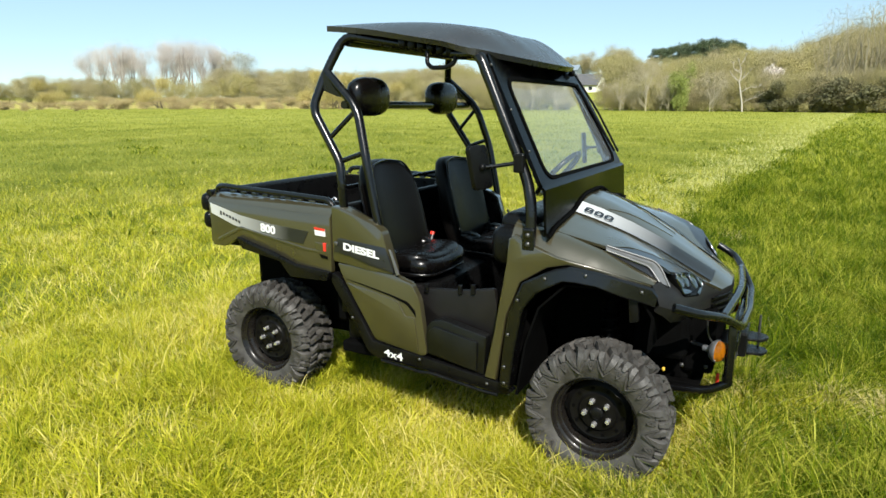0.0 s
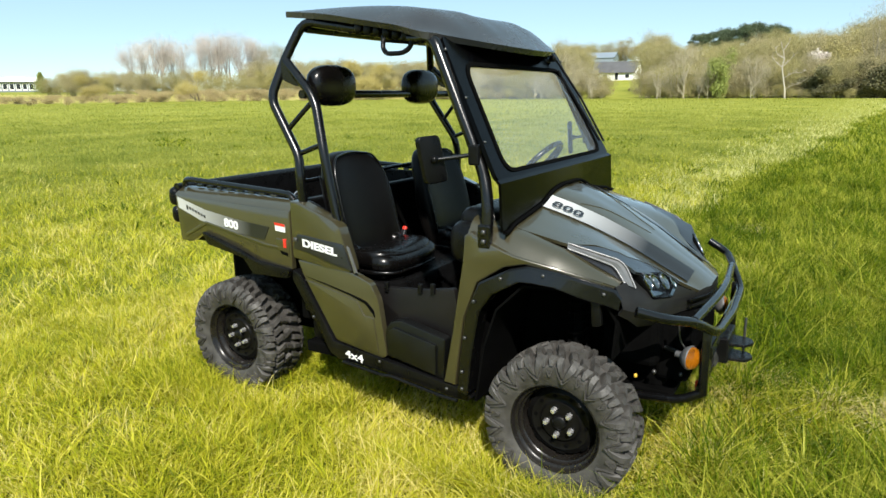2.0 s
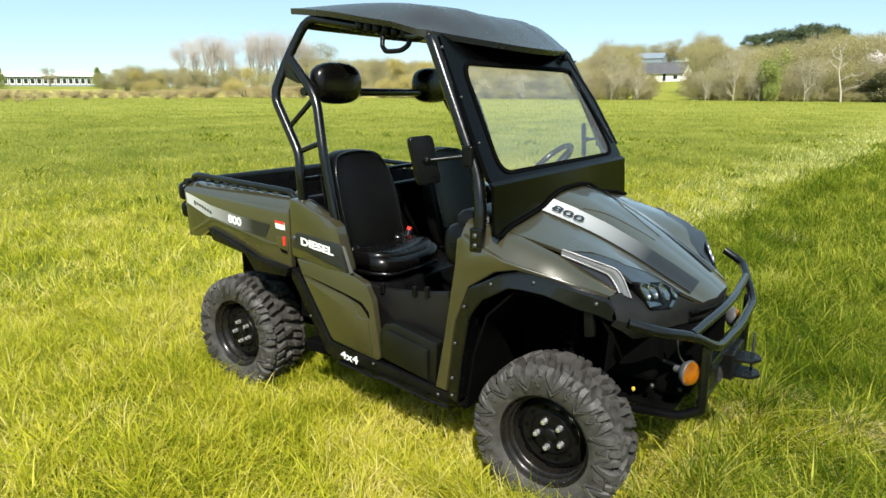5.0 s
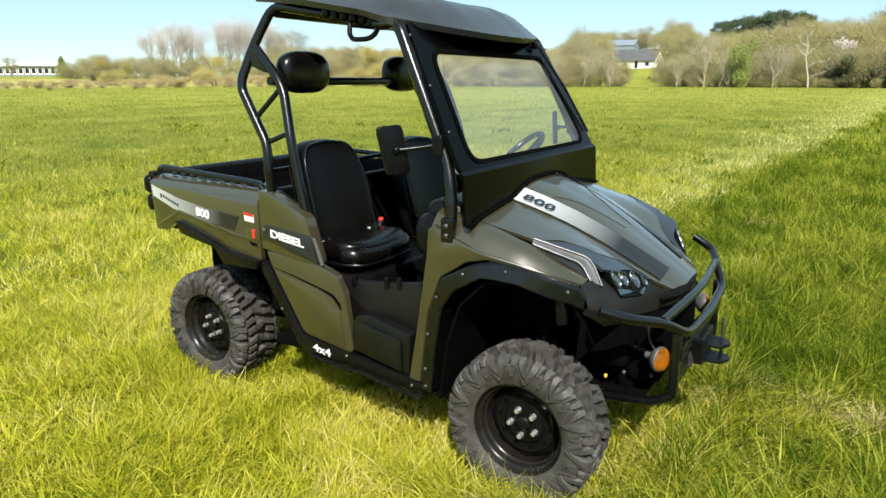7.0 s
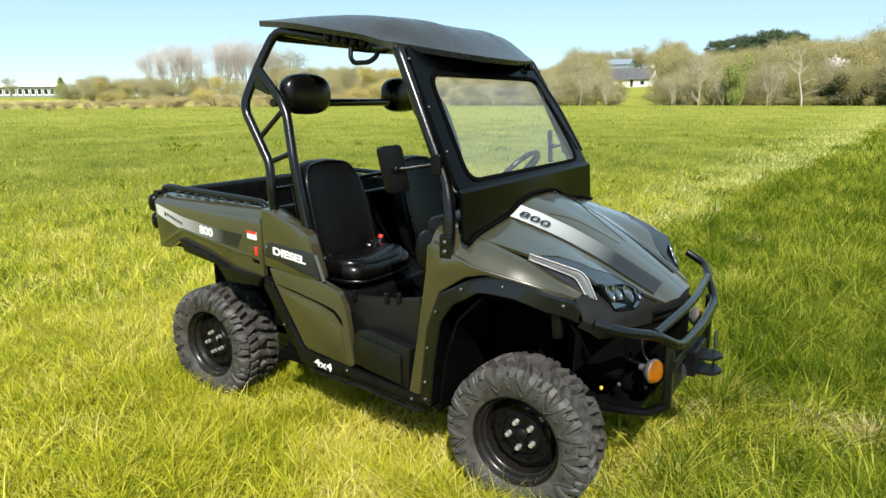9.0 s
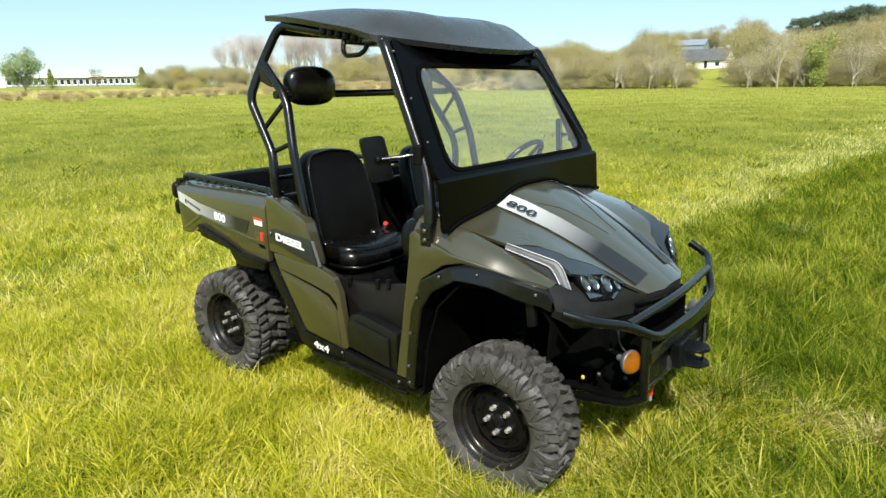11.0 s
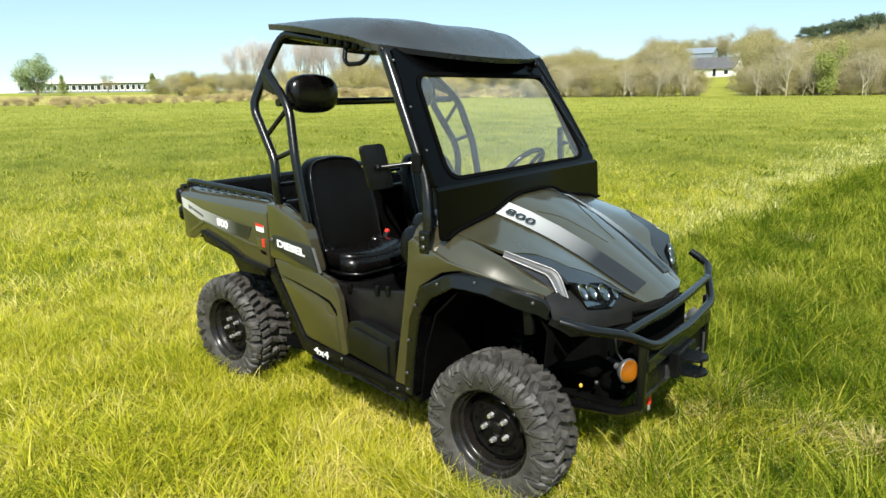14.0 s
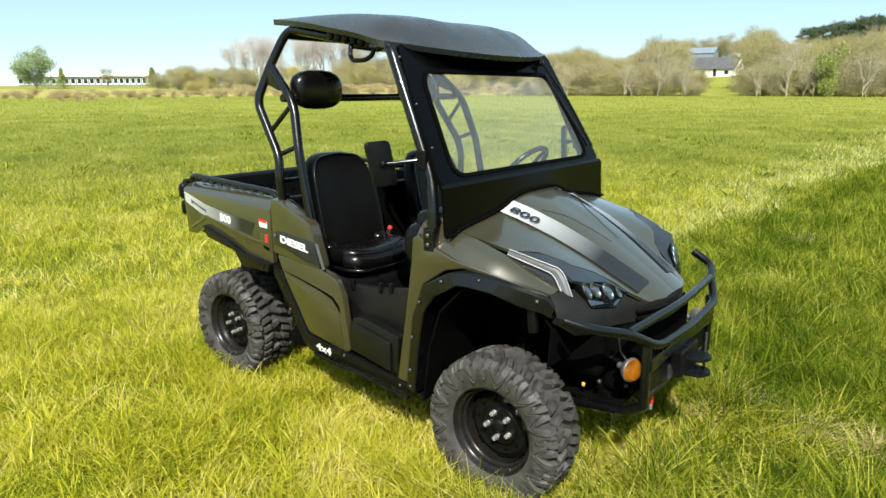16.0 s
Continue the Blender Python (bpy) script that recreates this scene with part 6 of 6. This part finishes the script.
# right: budding woodland up the slope, evergreens on the hill
OUTLINE = [(82, 6.2), (86, 5.4), (89, 4.6), (91, 3.8), (93, 4.1), (95.3, 4.1), (96, 3.7), (101.4, 3.3), (102.4, 3.3), (103.6, 4.3), (104.6, 3.7), (109.5, 3.8), (110.8, 3.8), (112.4, 2.7), (114.7, 2.2), (117.2, 3.2), (119, 2.6), (123, 2.4)]
for az in np.arange(82.0, 122.5, 0.5):
    for ring, (r0, r1) in enumerate(((113, 122), (130, 160), (180, 245), (306, 330))):
        a, r = az + rt.uniform(-0.4, 0.4), rt.uniform(r0, r1)
        top = along_line(OUTLINE, a) * rt.uniform(0.84, 1.04) + 0.1
        if ring == 0:
            top = min(top * rt.uniform(0.4, 0.75), 2.4)
        if 104.0 < a < 109.6:
            if ring in (1, 2) or (ring == 0 and 104.7 < a < 107.4):
                continue
            if ring == 0:
                top = rt.uniform(0.8, 1.9)
        elif ring == 3:
            continue
        p = spot(a, r)
        s = (r * math.tan(radians(top)) + 1.7 - p.z) / 9.0
        if s > 0.18:
            stand(rt.choice((scrub, scrub, scrub2, scrub2, scrub3) if ring < 2 else (scrub, scrub2)), a, r, s, rt.uniform(0, 6), rt.uniform(0.92, 1.0), False)
for a, s in ((107.9, 0.2), (106.9, 0.16), (105.6, 0.17), (104.6, 0.3)):
    stand(bush, a, 150, s * 1.6, a)
for az in np.arange(82.5, 121, 0.55):
    if not 105.0 < az < 107.6:
        stand(rt.choice((scrub, scrub2, scrub3)), az + rt.uniform(-0.25, 0.25), rt.uniform(111.5, 114), rt.uniform(0.16, 0.30), rt.uniform(0, 6), 0.9)
for az, h in ((101.7, 8.8), (103.4, 7.5), (110.4, 10.0), (108.8, 6.0), (113.2, 7.0), (96.3, 8.5), (99.9, 8.0), (118.3, 6.5)):
    stand(edge_tree, az, 111.0, h / 11.0, az * 3.1, 1.0, az == 101.7)
stand(scrub3, 116.0, 150, 0.8, 0.3, first=True)
stand(scrub, 110.5, 140, 1.0, 0.3, first=True)
stand(scrub2, 112.0, 130, 0.9, 0.3, first=True)
stand(conifer, 98.8, 111, 0.80, 0.5, first=True)
stand(birch, 94.1, 110.2, 0.88, 2.9, first=True)
stand(oak, 103.6, 225, 0.62, 1.0)
stand(blossom, 92.2, 129, 0.92, 0.4, first=True)
for i, (az, r, sc) in enumerate(((101.3, 300, 0.45), (100.8, 296, 0.72), (100.1, 300, 0.70), (99.3, 305, 0.76), (98.5, 300, 0.80), (97.8, 296, 0.85), (97.1, 300, 0.84), (96.4, 310, 0.90), (95.8, 296, 0.80), (95.3, 310, 0.70), (99.0, 312, 0.75))):
    stand(pine, az - 0.7, r, sc * (1.62, 1.35, 1.5)[i % 3], i * 1.7, 1.0, i == 0)
for i, (az, r, sc) in enumerate(((91.6, 113, 1.0), (90.2, 114, 0.9), (88.6, 113, 1.15), (87.0, 114, 1.1), (85.3, 113, 1.2), (83.6, 114, 1.1))):
    stand(ivy, az, r, sc, i * 1.9, 1.0, i == 0)
for i, (az, r, sc) in enumerate(((88.2, 122, 0.95), (86.6, 120, 1.05), (85.0, 121, 1.15), (83.4, 122, 1.2), (82, 120, 1.2))):
    stand(tall, az, r, sc, i * 2.3, 1.0, i == 0)

RENDERED = plain("white_render", (0.80, 0.79, 0.76), 0.8, 0, 0.05, 0.6, 0.05, fine=8)
SLATE = plain("slate_roof", (0.10, 0.10, 0.105), 0.7, 0, 0.2, 0.8, 0.3, fine=6)
BLUEROOF = plain("blue_grey_sheet_roof", (0.20, 0.24, 0.28), 0.5, 0, 0.1, 0.5, 0.1, fine=4)
PANE = plain("dark_window_pane", (0.03, 0.035, 0.04), 0.12, 0, 0.2, 1.0, 0.0)


def make_house(name, label, az, r, long, deep, wall, ridge, turn, roof_mat, windows, wall_mat=RENDERED, chimney=True):
    """A gabled house: walls, two roof slopes, windows let into the long wall and the gable."""
    root = thing(name, label, "house", Matrix.Translation(spot(az, r, 0.4)) @ Matrix.Rotation(radians(turn), 4, "Z"))
    a, b = long / 2, deep / 2
    bm = bmesh.new()
    for sx in (-a, a):
        bm.faces.new([bm.verts.new(p) for p in ((sx, -b, 0), (sx, b, 0), (sx, b, wall), (sx, 0, ridge), (sx, -b, wall))])
    for sy in (-b, b):
        bm.faces.new([bm.verts.new(p) for p in ((-a, sy, 0), (a, sy, 0), (a, sy, wall), (-a, sy, wall))])
    bmesh.ops.remove_doubles(bm, verts=bm.verts[:], dist=1e-4)
    part("wall", bm, wall_mat, root)
    slope = (ridge - wall) / b
    for sy in (-1, 1):
        part("roof", sheet([[(-a - 0.25, sy * (b + 0.35), wall - 0.35 * slope + 0.05), (a + 0.25, sy * (b + 0.35), wall - 0.35 * slope + 0.05)], [(-a - 0.25, 0, ridge + 0.05), (a + 0.25, 0, ridge + 0.05)]], 0.15), roof_mat, root)
    for x, z, w, h in windows:
        win = part("window", box((x, -b - 0.01, z), (w, 0.08, h), 0.01), RENDERED, root)
        part("pane", box((x, -b - 0.05, z), (w - 0.16, 0.03, h - 0.16), 0.0), PANE, win)
    win = part("window", box((a + 0.01, 0, wall * 0.55), (0.08, 1.1, 1.1), 0.01), RENDERED, root)
    part("pane", box((a + 0.05, 0, wall * 0.55), (0.03, 0.95, 0.95), 0.0), PANE, win)
    if chimney:
        part("chimney", box((a - 0.6, 0, ridge + 0.4), (0.7, 0.6, 1.4), 0.03), wall_mat, root)
    return root


make_house("cottage", "white cottage with a steep slate roof on the slope", 106.7, 188, 12.6, 6.0, 2.3, 5.0, -8, SLATE, ((-4.6, 1.3, 1.2, 1.1), (-1.8, 1.3, 1.2, 1.1), (1.4, 1.2, 1.0, 1.9), (4.4, 1.3, 1.2, 1.1)))
make_house("barn", "long barn with a blue-grey sheet roof", 108.4, 288, 17.0, 8.0, 4.2, 6.2, 4, BLUEROOF, ((-3, 1.6, 1.2, 1.0), (2, 1.6, 1.2, 1.0)), BLUEROOF, False)


def make_hall(az, r, long, h, turn, count, label):
    """A long low flat-roofed building with a row of windows."""
    root = thing("low_building", label, "building", Matrix.Translation(spot(az, r, 0.2)) @ Matrix.Rotation(radians(turn), 4, "Z"))
    part("wall", box((0, 0, h * 0.40), (long, 10, h * 0.8), 0.05), BLUEROOF, root)
    part("roof", box((0, 0, h * 0.86), (long + 1.6, 11.6, 0.55), 0.05), RENDERED, root)
    part("roof_light", blob((long * 0.1, 0, h * 0.98), (long * 0.44, 4.6, 1.0), power=2.2), RENDERED, root, smooth=70)
    for k in range(count):
        x = -long / 2 + (k + 0.5) * long / count
        win = part("window", box((x, -5.02, h * 0.42), (long / count * 0.8, 0.1, h * 0.55), 0.02), RENDERED, root)
        part("pane", box((x, -5.08, h * 0.45), (long / count * 0.58, 0.05, h * 0.4), 0.0), PANE, win)


make_hall(153.9, 290, 18, 4.6, 62, 9, "long low white building with dark windows and pale roof")
make_hall(158.2, 300, 30, 4.4, 66, 14, "long low white building behind the trees")

# dry reeds and bleached grass among the bushes
_x, _y = strew(120, 210, 112, 168, 42000)
_v, _t = blades(_x, _y, rng.uniform(0.12, 0.42, 42000), rng.uniform(0.06, 0.14, 42000), 0.6, 1)
_v[:, 2] += np.repeat([rise(a, b) for a, b in zip(_x, _y)], 3)
raw_mesh("dry_reeds", _v, _t, STRAW, "bleached dry reeds among the bushes", "reed")
